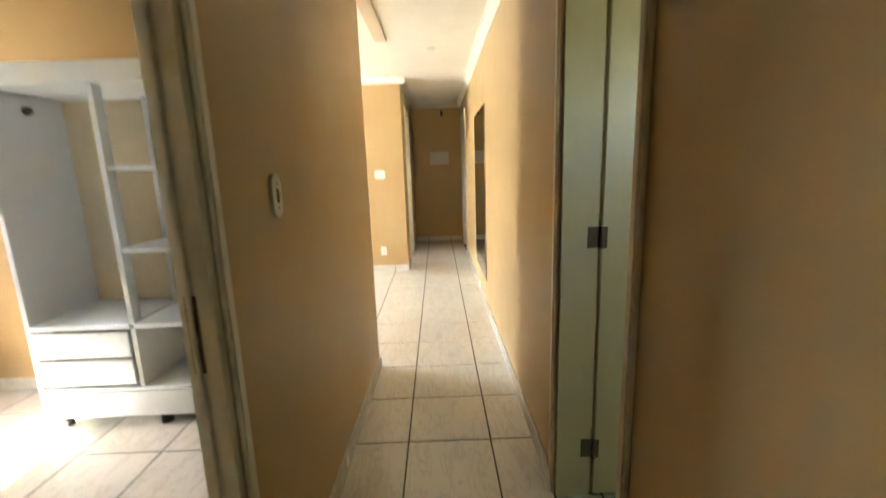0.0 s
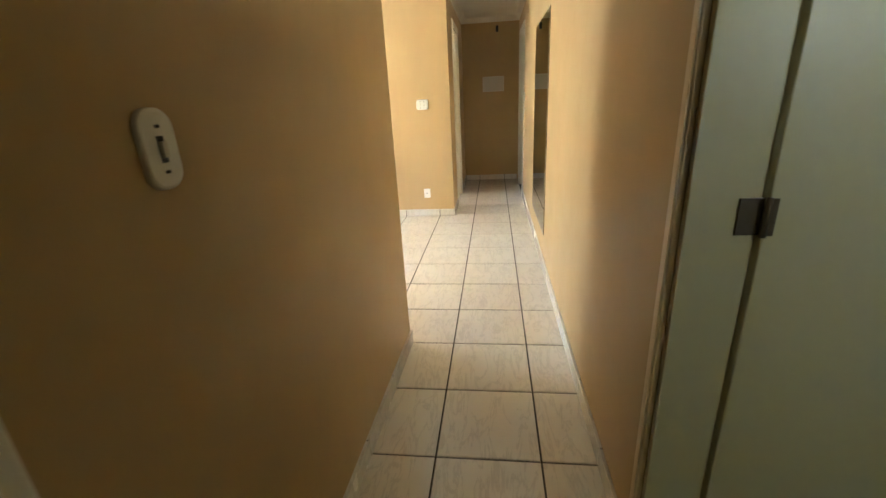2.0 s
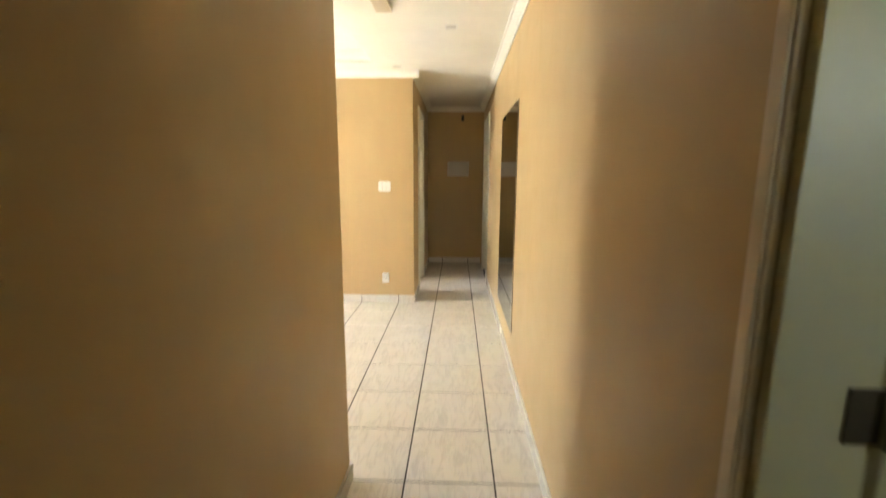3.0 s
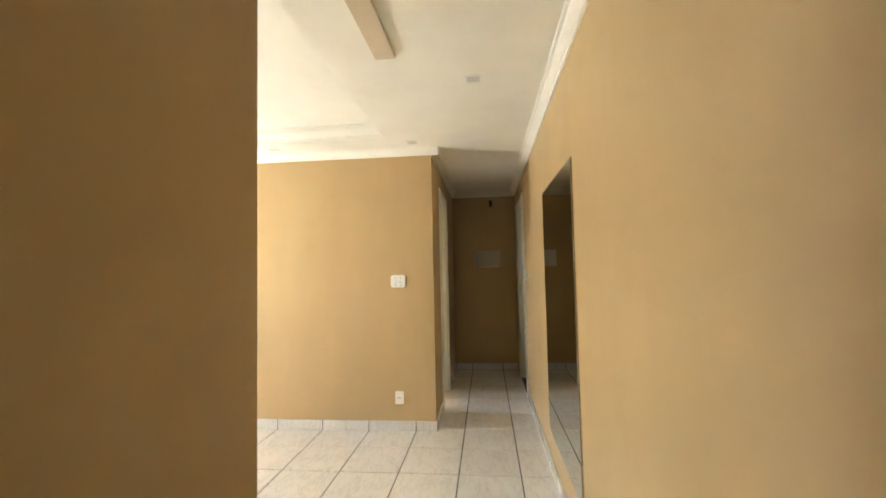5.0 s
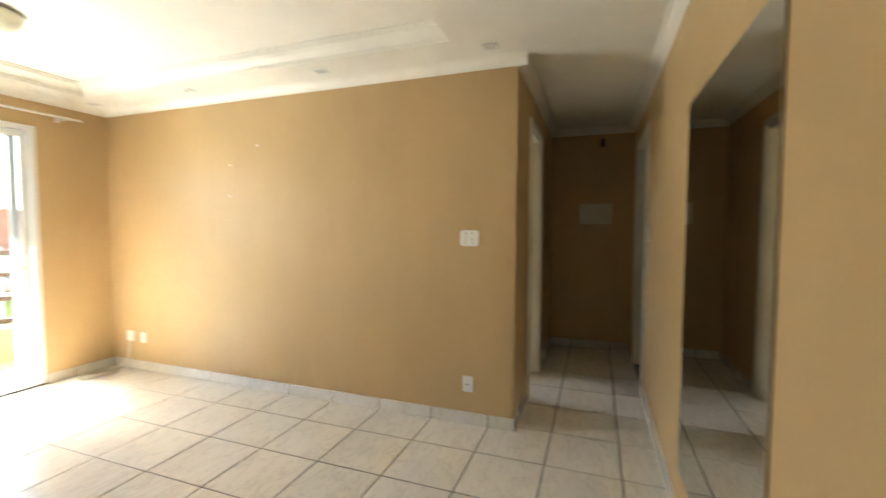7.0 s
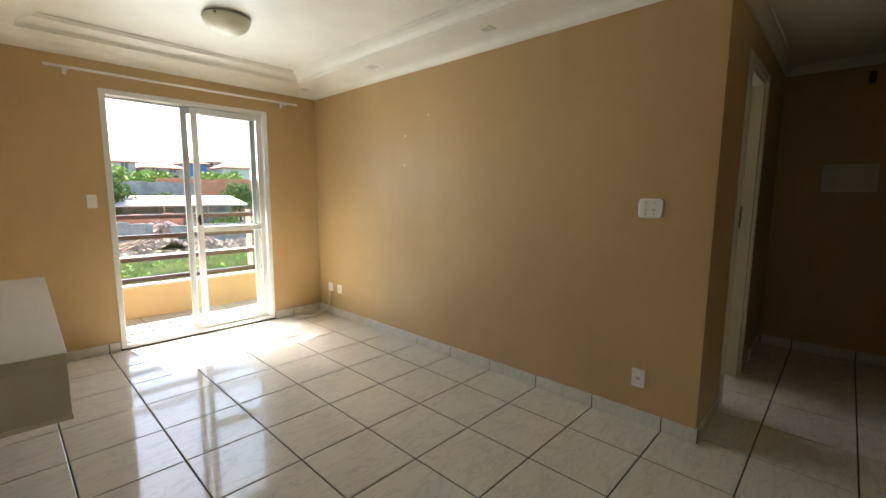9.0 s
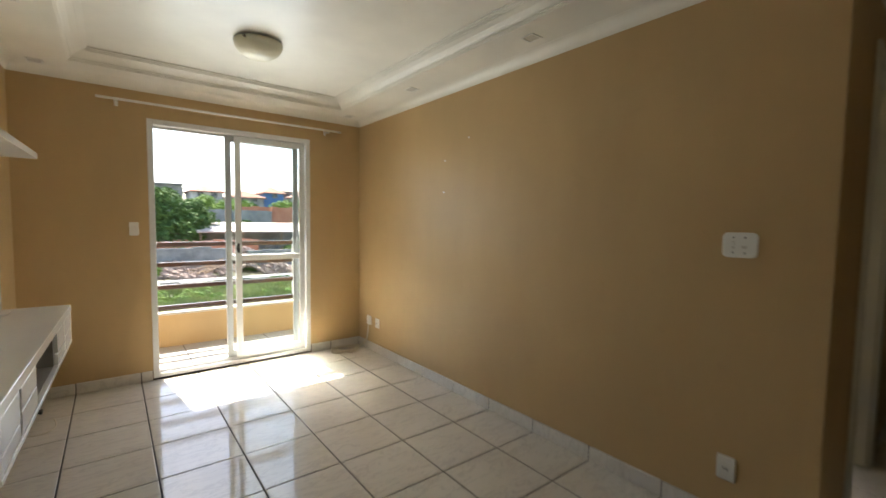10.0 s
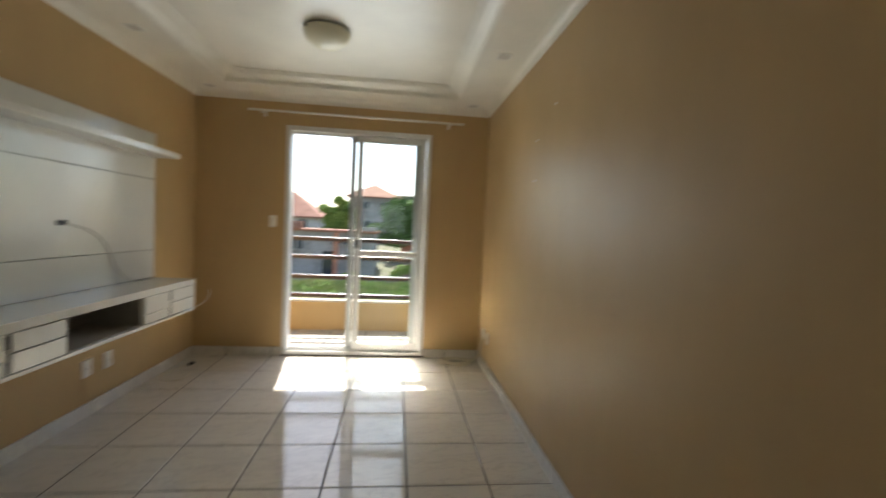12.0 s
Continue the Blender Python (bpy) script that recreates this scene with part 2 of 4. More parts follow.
hall_wall = bmesh.new()
for y0, y1, z0 in ((-1.5, 0.10, 0), (0.10, 0.83, 2.08), (0.83, 2.50, 0)):
    skew_block(hall_wall, y0, y1, z0, H)
structure(finish("wall_hall_left", hall_wall, TAN), "tan painted hallway wall with a bedroom doorway", "wall")
structure(prism("wall_south", TAN, [(west(2.5), 2.50), (HX0, 2.61), (LX0, 2.72), (LX0, 2.50)], 0, H),
          "tan painted wall behind the television unit", "wall")
structure(boxes("wall_right", TAN, [
    (HX1, -1.5, 0, 0.58, 0.865, H), (HX1, 0.865, 2.08, 0.58, 1.455, H), (HX1, 1.455, 0, 0.58, 6.30, H),
    (HX1, 6.30, 2.07, 0.58, 7.12, H), (HX1, 7.12, 0, 0.58, END, H)]), "tan painted long wall with two doorways", "wall")
structure(boxes("wall_north", TAN, [(LX0, LY1, 0, KX, LY1 + 0.135, H)]), "tan painted living room wall with soft sheen", "wall")
structure(boxes("wall_corridor", TAN, [(KX - 0.135, 5.48, 0, KX, 5.92, H), (KX - 0.135, 5.92, 2.08, KX, 6.54, H), (KX - 0.135, 6.54, 0, KX, END, H)]),
          "tan painted corridor wall with kitchen doorway", "wall")
structure(boxes("wall_end", TAN, [(KX - 0.135, END, 0, 0.58, END + 0.13, H)]), "tan painted end wall of the corridor", "wall")
WY0, WY1, WZ1 = 3.497, 4.81, 2.11
structure(boxes("wall_window", TAN, [(-4.34, 2.50, 0, LX0, WY0, H), (-4.34, WY0, WZ1, LX0, WY1, H), (-4.34, WY1, 0, LX0, 5.48, H)]),
          "tan painted wall round the balcony door", "wall")
structure(boxes("wall_hall_back", TAN, [(-3.49, -1.63, 0, 0.58, -1.5, H)]), "tan painted wall behind the hallway", "wall")
structure(boxes("wall_bedroom_window", TAN, [
    (-3.49, -1.5, 0, -3.35, 0.55, H), (-3.49, 0.55, 0, -3.35, 2.25, 1.36), (-3.49, 0.55, 1.36, -3.35, 1.4, 2.07), (-3.49, 0.55, 2.07, -3.35, 2.25, H), (-3.49, 2.0, 1.36, -3.35, 2.25, 2.07), (-3.49, 2.25, 0, -3.35, 2.50, H)]),
    "tan painted bedroom wall with a window opening", "wall")
# the small window opening is added, unseen, behind the bathroom's added lamp
structure(boxes("wall_bathroom", plain("bath_wall_tile", (0.62, 0.66, 0.56), 0.25), [
    (0.58, 0.2, 0, 1.2, 0.3, H), (1.5, 0.2, 0, 2.0, 0.3, H), (1.2, 0.2, 0, 1.5, 0.3, 1.5), (1.2, 0.2, 1.8, 1.5, 0.3, H), (0.58, 2.1, 0, 2.0, 2.2, H), (1.9, 0.3, 0, 2.0, 2.1, H)]), "pale green bathroom walls with a small added window out of view", "wall")
structure(boxes("wall_kitchen", WHITE_WOOD, [(-2.6, 5.48, 0, -2.5, 6.1, H), (-2.6, 6.1, 0, -2.5, 7.1, 1.3), (-2.6, 6.1, 2.1, -2.5, 7.1, H),
    (-2.6, 7.1, 0, -2.5, 7.68, H), (-2.5, 7.55, 0, KX - 0.135, 7.68, H)]), "plain kitchen walls with a window opening", "wall")

# living-room tray recess
TX0, TX1, TY0, TY1, TZ = -3.92, -0.73, 3.05, 5.02, 2.456
structure(boxes("ceiling", CEILING, [
    (-4.34, 2.50, TOP, TX0, 5.48, TOP + 0.2), (TX0, 2.50, TOP, TX1, TY0, TOP + 0.2), (TX0, TY1, TOP, TX1, 5.48, TOP + 0.2),
    (TX0, TY0, TZ, TX1, TY1, TOP + 0.2), (TX1, 2.50, TOP, 0.58, END + 0.13, TOP + 0.2), (-3.49, -1.63, TOP, 0.58, 2.50, TOP + 0.2),
    (-2.6, 5.48, TOP, TX1, END + 0.13, TOP + 0.2), (0.58, 0.2, TOP, 2.0, 2.2, TOP + 0.2)]),
    "glossy white gypsum ceiling with a shallow tray", "ceiling")

# stepped moulding of the tray: two bundles of thin ribs with a cove between
RIBS = [(o * 1.25, u * 0.655) for o, u in [(0, 0.0), (0.008, 0.0), (0.008, 0.006), (0.003, 0.008), (0.012, 0.012), (0.012, 0.018), (0.006, 0.020), (0.017, 0.025), (0.017, 0.031), (0.012, 0.034),
        (0.022, 0.052), (0.040, 0.074), (0.064, 0.090), (0.072, 0.092), (0.072, 0.098), (0.066, 0.100), (0.080, 0.104), (0.080, 0.110), (0.074, 0.112), (0.090, 0.117), (0.090, 0.1285), (0, 0.1285)]]
Z0 = TOP + 0.001
for n, (a, b, inward) in enumerate([
        ((TX0, TY0, Z0), (TX0, TY1, Z0), (1, 0)), ((TX0, TY1, Z0), (TX1, TY1, Z0), (0, -1)),
        ((TX0, TY0, Z0), (TX1, TY0, Z0), (0, 1))]):
    structure(sweep("trim_tray", CEILING, [(o - 0.0, u) for o, u in RIBS], [a, b], inward), "white ribbed moulding of the ceiling tray", "moulding")

# cornices along the walls
COVE = [(0, -0.065), (0.010, -0.065), (0.013, -0.052), (0.022, -0.046), (0.046, -0.022), (0.050, -0.013), (0.064, -0.010), (0.066, -0.0005), (0, -0.0005)]
for a, b, inward in [((HX1, -1.5), (HX1, END), (-1, 0)), ((KX, LY1), (KX, END), (1, 0)), ((KX, END), (HX1, END), (0, -1)),
                     ((west(-1.5), -1.5), (HX0, 2.61), (1, 0))]:
    structure(sweep("trim_cornice", CEILING, COVE, [(*a, TOP), (*b, TOP)], inward), "white moulded ceiling cornice", "cornice")
SOFT = [(0, -0.062)] + [(0.058 * (1 - math.cos(radians(a))) + 0.002, -0.062 + 0.06 * math.sin(radians(a))) for a in range(0, 91, 10)] + [(0.062, -0.0005), (0, -0.0005)]
for a, b, inward in [((LX0, LY1), (KX + 0.06, LY1), (0, -1)), ((LX0, 2.72), (LX0, LY1), (1, 0)), ((HX0 + 0.06, 2.608), (LX0, 2.72), (0.03, 1))]:
    structure(sweep("trim_cove", CEILING, SOFT, [(*a, TOP), (*b, TOP)], inward), "plain white ceiling cove", "cornice")

# ---- doors and window ----


def casing(name, x, out, y0, y1, top, mat, label, wide=0.055, thick=0.014, depth=0.135, lining=0.028, trim=None):
    """A door lining with architraves on the face at x; out: the way that this face looks."""
    bm = bmesh.new()
    arch = bmesh.new() if trim else bm
    for s in (0, 1):
        face = x + out * thick if s == 0 else x - out * (depth + thick)
        back = x if s == 0 else x - out * depth
        lo, hi = min(face, back), max(face, back)
        for ya, yb, za, zb in ((y0 - wide, y0 + 0.004, 0, top + wide), (y1 - 0.004, y1 + wide, 0, top + wide), (y0 + 0.004, y1 - 0.004, top - 0.004, top + wide)):
            add_box(arch, lo, ya, za, hi, yb, zb, 0.004)
            if s == 0 and yb - ya < 0.1:
                m = (ya + yb) / 2
                add_box(arch, min(face, face + out * 0.005), m - 0.012, za + 0.002, max(face, face + out * 0.005), m + 0.012, zb - 0.01, 0.002)
    lo, hi = min(x, x - out * depth), max(x, x - out * depth)
    for ya, yb, za, zb in ((y0, y0 + lining, 0, top), (y1 - lining, y1, 0, top), (y0 + lining, y1 - lining, top - lining, top)):
        add_box(bm, lo + 0.001, ya, za, hi - 0.001, yb, zb, 0.002)
    if trim:
        frame_ob = structure(finish(name, bm, mat), label, "door frame")
        tagged(finish("architrave", arch, trim, frame_ob), "beige painted architrave")
        return frame_ob
    stop = (x - out * depth * 0.55, x - out * depth * 0.70)
    for ya, yb, za, zb in ((y0 + lining, y0 + lining + 0.012, 0, top - 0.04), (y1 - lining - 0.012, y1 - lining, 0, top - 0.04), (y0 + lining, y1 - lining, top - 0.012 - lining, top - lining)):
        add_box(bm, min(stop), ya, za, max(stop), yb, zb, 0.002)
    return structure(finish(name, bm, mat), label, "door frame")


casing("door_1", west(0.86) + 0.001, 1, 0.10, 0.83, 2.08, OLD_WOOD, "worn cream painted bedroom door frame with strike plate", wide=0.035, depth=0.074, thick=0.010)
casing("door_2", HX1, -1, 0.865, 1.455, 2.08, DOOR_PAINT, "pale painted bathroom door frame", wide=0.03, lining=0.02, trim=BEIGE_TRIM)
casing("door_3", KX, 1, 5.92, 6.54, 2.08, WHITE_WOOD, "white painted kitchen door frame", wide=0.05)
casing("door_4", HX1, -1, 6.30, 7.12, 2.07, WHITE_WOOD, "white painted entry door frame", wide=0.05)

# strike plate on the bedroom frame
plate = thing("strike_plate", "aged steel strike plate let into the bedroom door frame", "strike plate")
boxes("plate", STEEL, [(-0.510, 0.797, 0.90, -0.487, 0.8015, 1.07)], plate, 0.001)
for z0, z1 in ((0.93, 0.965), (0.99, 1.04)):
    boxes("keyhole", BLACK, [(-0.507, 0.795, z0, -0.490, 0.7968, z1)], plate)


jamb_plate = thing("strike_plate", "dull steel strike plate let into the kitchen door frame", "strike plate")
boxes("plate", STEEL, [(-0.487, 6.5085, 1.085, -0.462, 6.5118, 1.24)], jamb_plate, 0.001)
boxes("keyhole", BLACK, [(-0.481, 6.5075, 1.12, -0.468, 6.5084, 1.16)], jamb_plate)


def hinge(z):
    h = thing("hinge", "aged brown steel butt hinge on the bathroom door", "hinge", "hinges of the bathroom door")
    bm = bmesh.new()
    add_box(bm, 0.540, 1.4315, z - 0.038, 0.585, 1.4348, z + 0.038, 0.001)
    add_box(bm, 0.592, 1.4235, z - 0.038, 0.607, 1.4272, z + 0.038, 0.001)
    finish("flap", bm, STEEL, h)
    lathe("knuckle", STEEL, [(0, -0.04), (0.006, -0.04), (0.006, 0.04), (0, 0.04)], (0.5875, 1.4225, z), h, 12)
    return h


bath_door = thing("bathroom_door", "pale painted flush bathroom door standing open on its hinges", "door")
boxes("leaf", DOOR_PAINT, [(0.590, 1.4275, 0.012, 1.145, 1.4625, 2.045)], bath_door, 0.003)
lathe("knob", STEEL, [(0, -0.06), (0.02, -0.055), (0.026, -0.04), (0.012, -0.02), (0.025, 0.0), (0, 0.0)], (1.09, 1.4275, 1.02), bath_door, 20, "Y")
for z in (0.215, 1.05, 1.87):
    hinge(z)

entry = thing("entry_door", "closed dark wooden entry door with a steel lock", "door")
boxes("leaf", DARK_WOOD, [(0.50, 6.331, 0.01, 0.535, 7.089, 2.04)], entry, 0.003)
boxes("lock_plate", STEEL, [(0.494, 6.37, 0.86, 0.4995, 6.41, 1.08)], entry, 0.002)
lathe("handle", STEEL, [(0, -0.05), (0.022, -0.048), (0.026, -0.03), (0.01, -0.015), (0.018, 0), (0, 0)], (0.494, 6.39, 1.0), entry, 20, "X")

# sliding balcony door
window = structure(thing("window_1", "white aluminium sliding balcony door pushed half open", "sliding door"))
F = 0.042
boxes("frame", ALU, [
    (-4.31, WY0, 0.012, -4.185, WY0 + F, WZ1), (-4.31, WY1 - F, 0.012, -4.185, WY1, WZ1),
    (-4.31, WY0 + F, WZ1 - F, -4.185, WY1 - F, WZ1), (-4.31, WY0 + F, 0.012, -4.185, WY1 - F, 0.045),
    (-4.272, WY0 + F, 0.0451, -4.266, WY1 - F, 0.062), (-4.222, WY0 + F, 0.0451, -4.216, WY1 - F, 0.062),
    (-4.272, WY0 + F, WZ1 - F - 0.02, -4.266, WY1 - F, WZ1 - F - 0.0001)], window, 0.003, 1)


# white aluminium of the outer leaf, its backlit shade put into a greyer colour
SHADED_ALU = plain("shaded_white_aluminium", (0.46, 0.48, 0.47), 0.35, 0.1, vary=0.06, grain=50, bump=0.02)


def leaf(x, y0, y1, rail_z, mat):
    s, z0, z1 = 0.05, 0.064, WZ1 - F - 0.006
    boxes("sash", mat, [(x - 0.014, y0, z0, x + 0.014, y0 + s, z1), (x - 0.014, y1 - s, z0, x + 0.014, y1, z1),
                        (x - 0.013, y0 + s, z1 - s, x + 0.013, y1 - s, z1), (x - 0.013, y0 + s, z0, x + 0.013, y1 - s, z0 + 0.06),
                        (x - 0.012, y0 + s, rail_z - 0.026, x + 0.012, y1 - s, rail_z + 0.026)], window, 0.003, 1)
    for za, zb in ((z0 + 0.055, rail_z - 0.022), (rail_z + 0.022, z1 - s + 0.005)):
        pane = boxes("pane", GLASS, [(x - 0.002, y0 + s - 0.005, za, x + 0.002, y1 - s + 0.005, zb)], window)
        pane.visible_shadow = False


leaf(-4.219, 4.135, 4.762, 0.975, ALU)
leaf(-4.269, 4.065, 4.715, 0.975, SHADED_ALU)
boxes("latch", BLACK, [(-4.204, 4.145, 1.02, -4.192, 4.165, 1.11), (-4.197, 4.135, 1.045, -4.187, 4.15, 1.09)], window, 0.003)

# ---- living room ----
mirror = thing("wall_mirror", "tall frameless mirror glued to the tan wall", "mirror")
boxes("backing", SLOT, [(0.4405, 3.775, 0.256, 0.4446, 4.75, 1.835)], mirror)
boxes("glass", MIRROR, [(0.4378, 3.7765, 0.2575, 0.4403, 4.7485, 1.8335)], mirror)

lamp = thing("ceiling_lamp", "round flush ceiling lamp with frosted textured glass dome", "ceiling lamp")
lathe("base", PLASTIC, [(0, 0), (0.105, 0), (0.115, -0.006), (0.115, -0.02), (0.10, -0.027), (0, -0.027)], (-2.99, 4.03, TZ), lamp)
lathe("shade", DOME, [(0.143, -0.040), (0.147, -0.046), (0.140, -0.072), (0.118, -0.102), (0.08, -0.127), (0.04, -0.139), (0, -0.142)], (-2.99, 4.03, TZ + 0.028), lamp)
lathe("clip", STEEL, [(0, -0.03), (0.008, -0.028), (0.008, -0.016), (0, -0.014)], (-2.88, 3.92, TZ - 0.006), lamp, 12)


def ceiling_spot(x, y):
    s = thing("recessed_spot", "small square recessed ceiling spot, unlit", "ceiling spot", "recessed spots in the ceiling")
    bm = bmesh.new()
    r, q = 0.045, 0.034
    for a in ((-r, -r, r, -q), (-r, q, r, r), (-r, -q, -q, q), (q, -q, r, q)):
        add_box(bm, x + a[0], y + a[1], TOP - 0.006, x + a[2], y + a[3], TOP - 0.0005, 0.0015, 1)
    finish("rim", bm, PLASTIC, s)
    boxes("diffuser", SPOT_GREY, [(x - q, y - q, TOP - 0.003, x + q, y + q, TOP - 0.0005)], s)


for x, y in [(-0.53, 5.16), (-1.71, 5.16), (-2.93, 5.16), (-4.06, 5.16), (-3.0, 2.89), (-4.06, 2.88), (-1.8, 2.87), (0.0, 4.08)]:
    ceiling_spot(x, y)

stub = thing("ceiling_batten", "beige flat gypsum batten fixed under the ceiling", "ceiling batten")
boxes("board", BEIGE, [(-0.465, 2.70, TOP - 0.02, -0.365, 3.77, TOP - 0.0005)], stub, 0.004)

rod = thing("curtain_rod", "thin white curtain rod on two brackets", "curtain rod")
lathe("pole", PLASTIC, [(0, 3.19), (0.010, 3.19), (0.010, 5.09), (0, 5.09)], (-4.10, 0, 2.205), rod, 16, "Y")
for y in (3.31, 4.96):
    bm = bmesh.new()
    add_box(bm, -4.189, y - 0.012, 2.17, -4.183, y + 0.012, 2.23, 0.002)
    add_box(bm, -4.183, y - 0.006, 2.187, -4.09, y + 0.006, 2.195, 0.002)
    add_box(bm, -4.115, y - 0.010, 2.18, -4.085, y + 0.010, 2.194, 0.003)
    finish("bracket", bm, PLASTIC, rod)


def wall_plate(name, at, face, wide, high, marks, label, category, round_=0.02):
    """A switch or socket plate. face: 'x+', 'x-', 'y-' is the way that it looks; marks: dark or raised bits (u, v, w, h, depth, material)."""
    top = thing(name, label, category)
    me = bmesh.new()

    def put(bm, u0, v0, u1, v1, d0, d1, bev):
        if face == "y-":
            add_box(bm, at[0] + u0, at[1] - d1, at[2] + v0, at[0] + u1, at[1] - d0, at[2] + v1, bev)
        elif face == "y+":
            add_box(bm, at[0] - u1, at[1] + d0, at[2] + v0, at[0] - u0, at[1] + d1, at[2] + v1, bev)
        elif face == "x+":
            add_box(bm, at[0] + d0, at[1] + u0, at[2] + v0, at[0] + d1, at[1] + u1, at[2] + v1, bev)
        else:
            add_box(bm, at[0] - d1, at[1] - u1, at[2] + v0, at[0] - d0, at[1] - u0, at[2] + v1, bev)

    # rounded outline: an eight-sided plate with softened rim
    n, pts = 6, []
    for cx, cy, a0 in ((wide / 2 - round_, high / 2 - round_, 0), (-wide / 2 + round_, high / 2 - round_, 90), (-wide / 2 + round_, -high / 2 + round_, 180), (wide / 2 - round_, -high / 2 + round_, 270)):
        pts += [(cx + round_ * math.cos(radians(a0 + 90 * k / n)), cy + round_ * math.sin(radians(a0 + 90 * k / n))) for k in range(n + 1)]

    def place(u, v, d):
        return {"y-": (at[0] + u, at[1] - d, at[2] + v), "y+": (at[0] - u, at[1] + d, at[2] + v),
                "x+": (at[0] + d, at[1] + u, at[2] + v), "x-": (at[0] - d, at[1] - u, at[2] + v)}[face]

    rings = [[me.verts.new(place(u * k, v * k, d)) for u, v in pts] for k, d in ((1, 0), (1, 0.006), (0.97, 0.009), (0.9, 0.0105))]
    for a, b in zip(rings, rings[1:]):
        for i in range(len(pts)):
            j = (i + 1) % len(pts)
            me.faces.new((a[i], a[j], b[j], b[i]))
    me.faces.new(rings[0]), me.faces.new(rings[-1])
    finish("plate", me, PLASTIC, top)
    for kind, u, v, w, h, d, mat in marks:
        bm = bmesh.new()
        put(bm, u - w / 2, v - h / 2, u + w / 2, v + h / 2, 0.009, 0.0108 + d, 0.0008)
        finish(kind, bm, mat, top)
    return top


wall_plate("light_switch", (west(1.172), 1.172, 1.247), "x+", 0.072, 0.122,
           [("slot", 0, 0, 0.014, 0.040, 0.0005, SLOT), ("rocker", 0, 0.0, 0.011, 0.024, 0.006, CABLE), ("screw", 0, 0.034, 0.010, 0.005, 0.0006, SLOT), ("screw", 0, -0.034, 0.010, 0.005, 0.0006, SLOT)],
           "old oval white switch plate on the hallway wall", "light switch", 0.030)
wall_plate("switch_socket", (-0.70, LY1, 1.241), "y-", 0.128, 0.106,
           [("slot", -0.022, 0, 0.010, 0.030, 0.0005, SPOT_GREY), ("rocker", -0.022, 0.003, 0.008, 0.018, 0.005, PLASTIC), ("rocker", 0.018, 0.008, 0.018, 0.012, 0.004, PLASTIC),
            ("rocker", 0.018, -0.008, 0.018, 0.012, 0.003, SPOT_GREY)] + [("screw", u, v, 0.006, 0.006, 0.0006, SLOT) for u in (-0.022, 0.02) for v in (-0.032, 0.032)],
           "wide white double switch plate with four screws", "light switch", 0.022)
socket_marks = [("socket", 0, 0, 0.030, 0.034, 0.002, PLASTIC), ("hole", -0.006, 0.0, 0.005, 0.012, 0.0025, SLOT), ("hole", 0.006, 0.0, 0.005, 0.012, 0.0025, SLOT)]
wall_plate("wall_socket", (-0.705, LY1, 0.27), "y-", 0.072, 0.106, socket_marks, "white wall socket low on the tan wall", "socket", 0.008)
wall_plate("phone_socket", (-3.955, LY1, 0.30), "y-", 0.085, 0.092, [("socket", 0, 0, 0.05, 0.06, 0.004, PLASTIC)], "white phone socket box with a cable", "socket", 0.008)
wall_plate("wall_socket", (-3.785, LY1, 0.297), "y-", 0.070, 0.094, socket_marks, "white wall socket near the room's corner", "socket", 0.008)
wall_plate("light_switch", (LX0, 3.397, 1.237), "x+", 0.062, 0.106, [("rocker", 0, 0, 0.02, 0.034, 0.004, PLASTIC), ("slot", 0, 0, 0.024, 0.038, 0.0003, SPOT_GREY)],
           "white switch plate beside the balcony door", "light switch", 0.008)
wall_plate("light_switch", (HX1, 6.13, 1.26), "x-", 0.07, 0.11, [("rocker", 0, 0, 0.02, 0.034, 0.004, PLASTIC)], "white switch plate by the entry door", "light switch", 0.008)

panel = thing("fuse_box_cover", "cream fuse box cover on the dark end wall", "fuse box")
boxes("lid", CABLE, [(-0.09, END - 0.012, 1.36, 0.217, END - 0.0005, 1.56)], panel, 0.004)
boxes("rim", PLASTIC, [(-0.097, END - 0.006, 1.353, 0.224, END - 0.0002, 1.567)], panel, 0.002)
hook = thing("bell_box", "small black door chime wire box high on the wall", "door chime")
boxes("box", BLACK, [(0.105, END - 0.03, 2.17, 0.145, END - 0.0005, 2.255)], hook, 0.006)

for x, z in ((-2.72, 1.805), (-2.73, 1.56), (-2.44, 1.946)):
    plug = thing("wall_plug", "white filled screw hole in the tan wall", "wall plug", "screw holes in the wall")
    lathe("plug", PLASTIC, [(0, -0.003), (0.006, -0.003), (0.008, -0.0002), (0, -0.0002)], (x, LY1, z), plug, 12, "Y")

# television unit: hung cabinet, back panel, shelf

UX0, UX1, UY, UZ0, UZ1 = -3.49, -1.73, 3.05, 0.555, 0.787
unit = thing("tv_cabinet", "white lacquered hanging television cabinet with an open niche", "tv cabinet")
YB = 2.705
NX0, NX1 = -2.885, -2.335
boxes("body", LACQUER, [
    (UX0, YB, UZ1 - 0.042, UX1, UY, UZ1), (UX0, YB, UZ0, UX1, UY, UZ0 + 0.018), (UX0, YB, UZ0 + 0.018, UX0 + 0.018, UY - 0.002, UZ1 - 0.042),
    (UX1 - 0.018, YB, UZ0 + 0.018, UX1, UY - 0.002, UZ1 - 0.042)], unit, 0.002, 1)
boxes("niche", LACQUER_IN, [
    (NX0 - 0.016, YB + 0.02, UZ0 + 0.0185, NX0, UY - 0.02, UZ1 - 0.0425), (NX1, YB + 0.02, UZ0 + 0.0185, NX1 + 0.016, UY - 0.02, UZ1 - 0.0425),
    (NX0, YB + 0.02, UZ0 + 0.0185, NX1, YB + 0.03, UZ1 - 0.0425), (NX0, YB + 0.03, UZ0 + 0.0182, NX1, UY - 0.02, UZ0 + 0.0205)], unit)


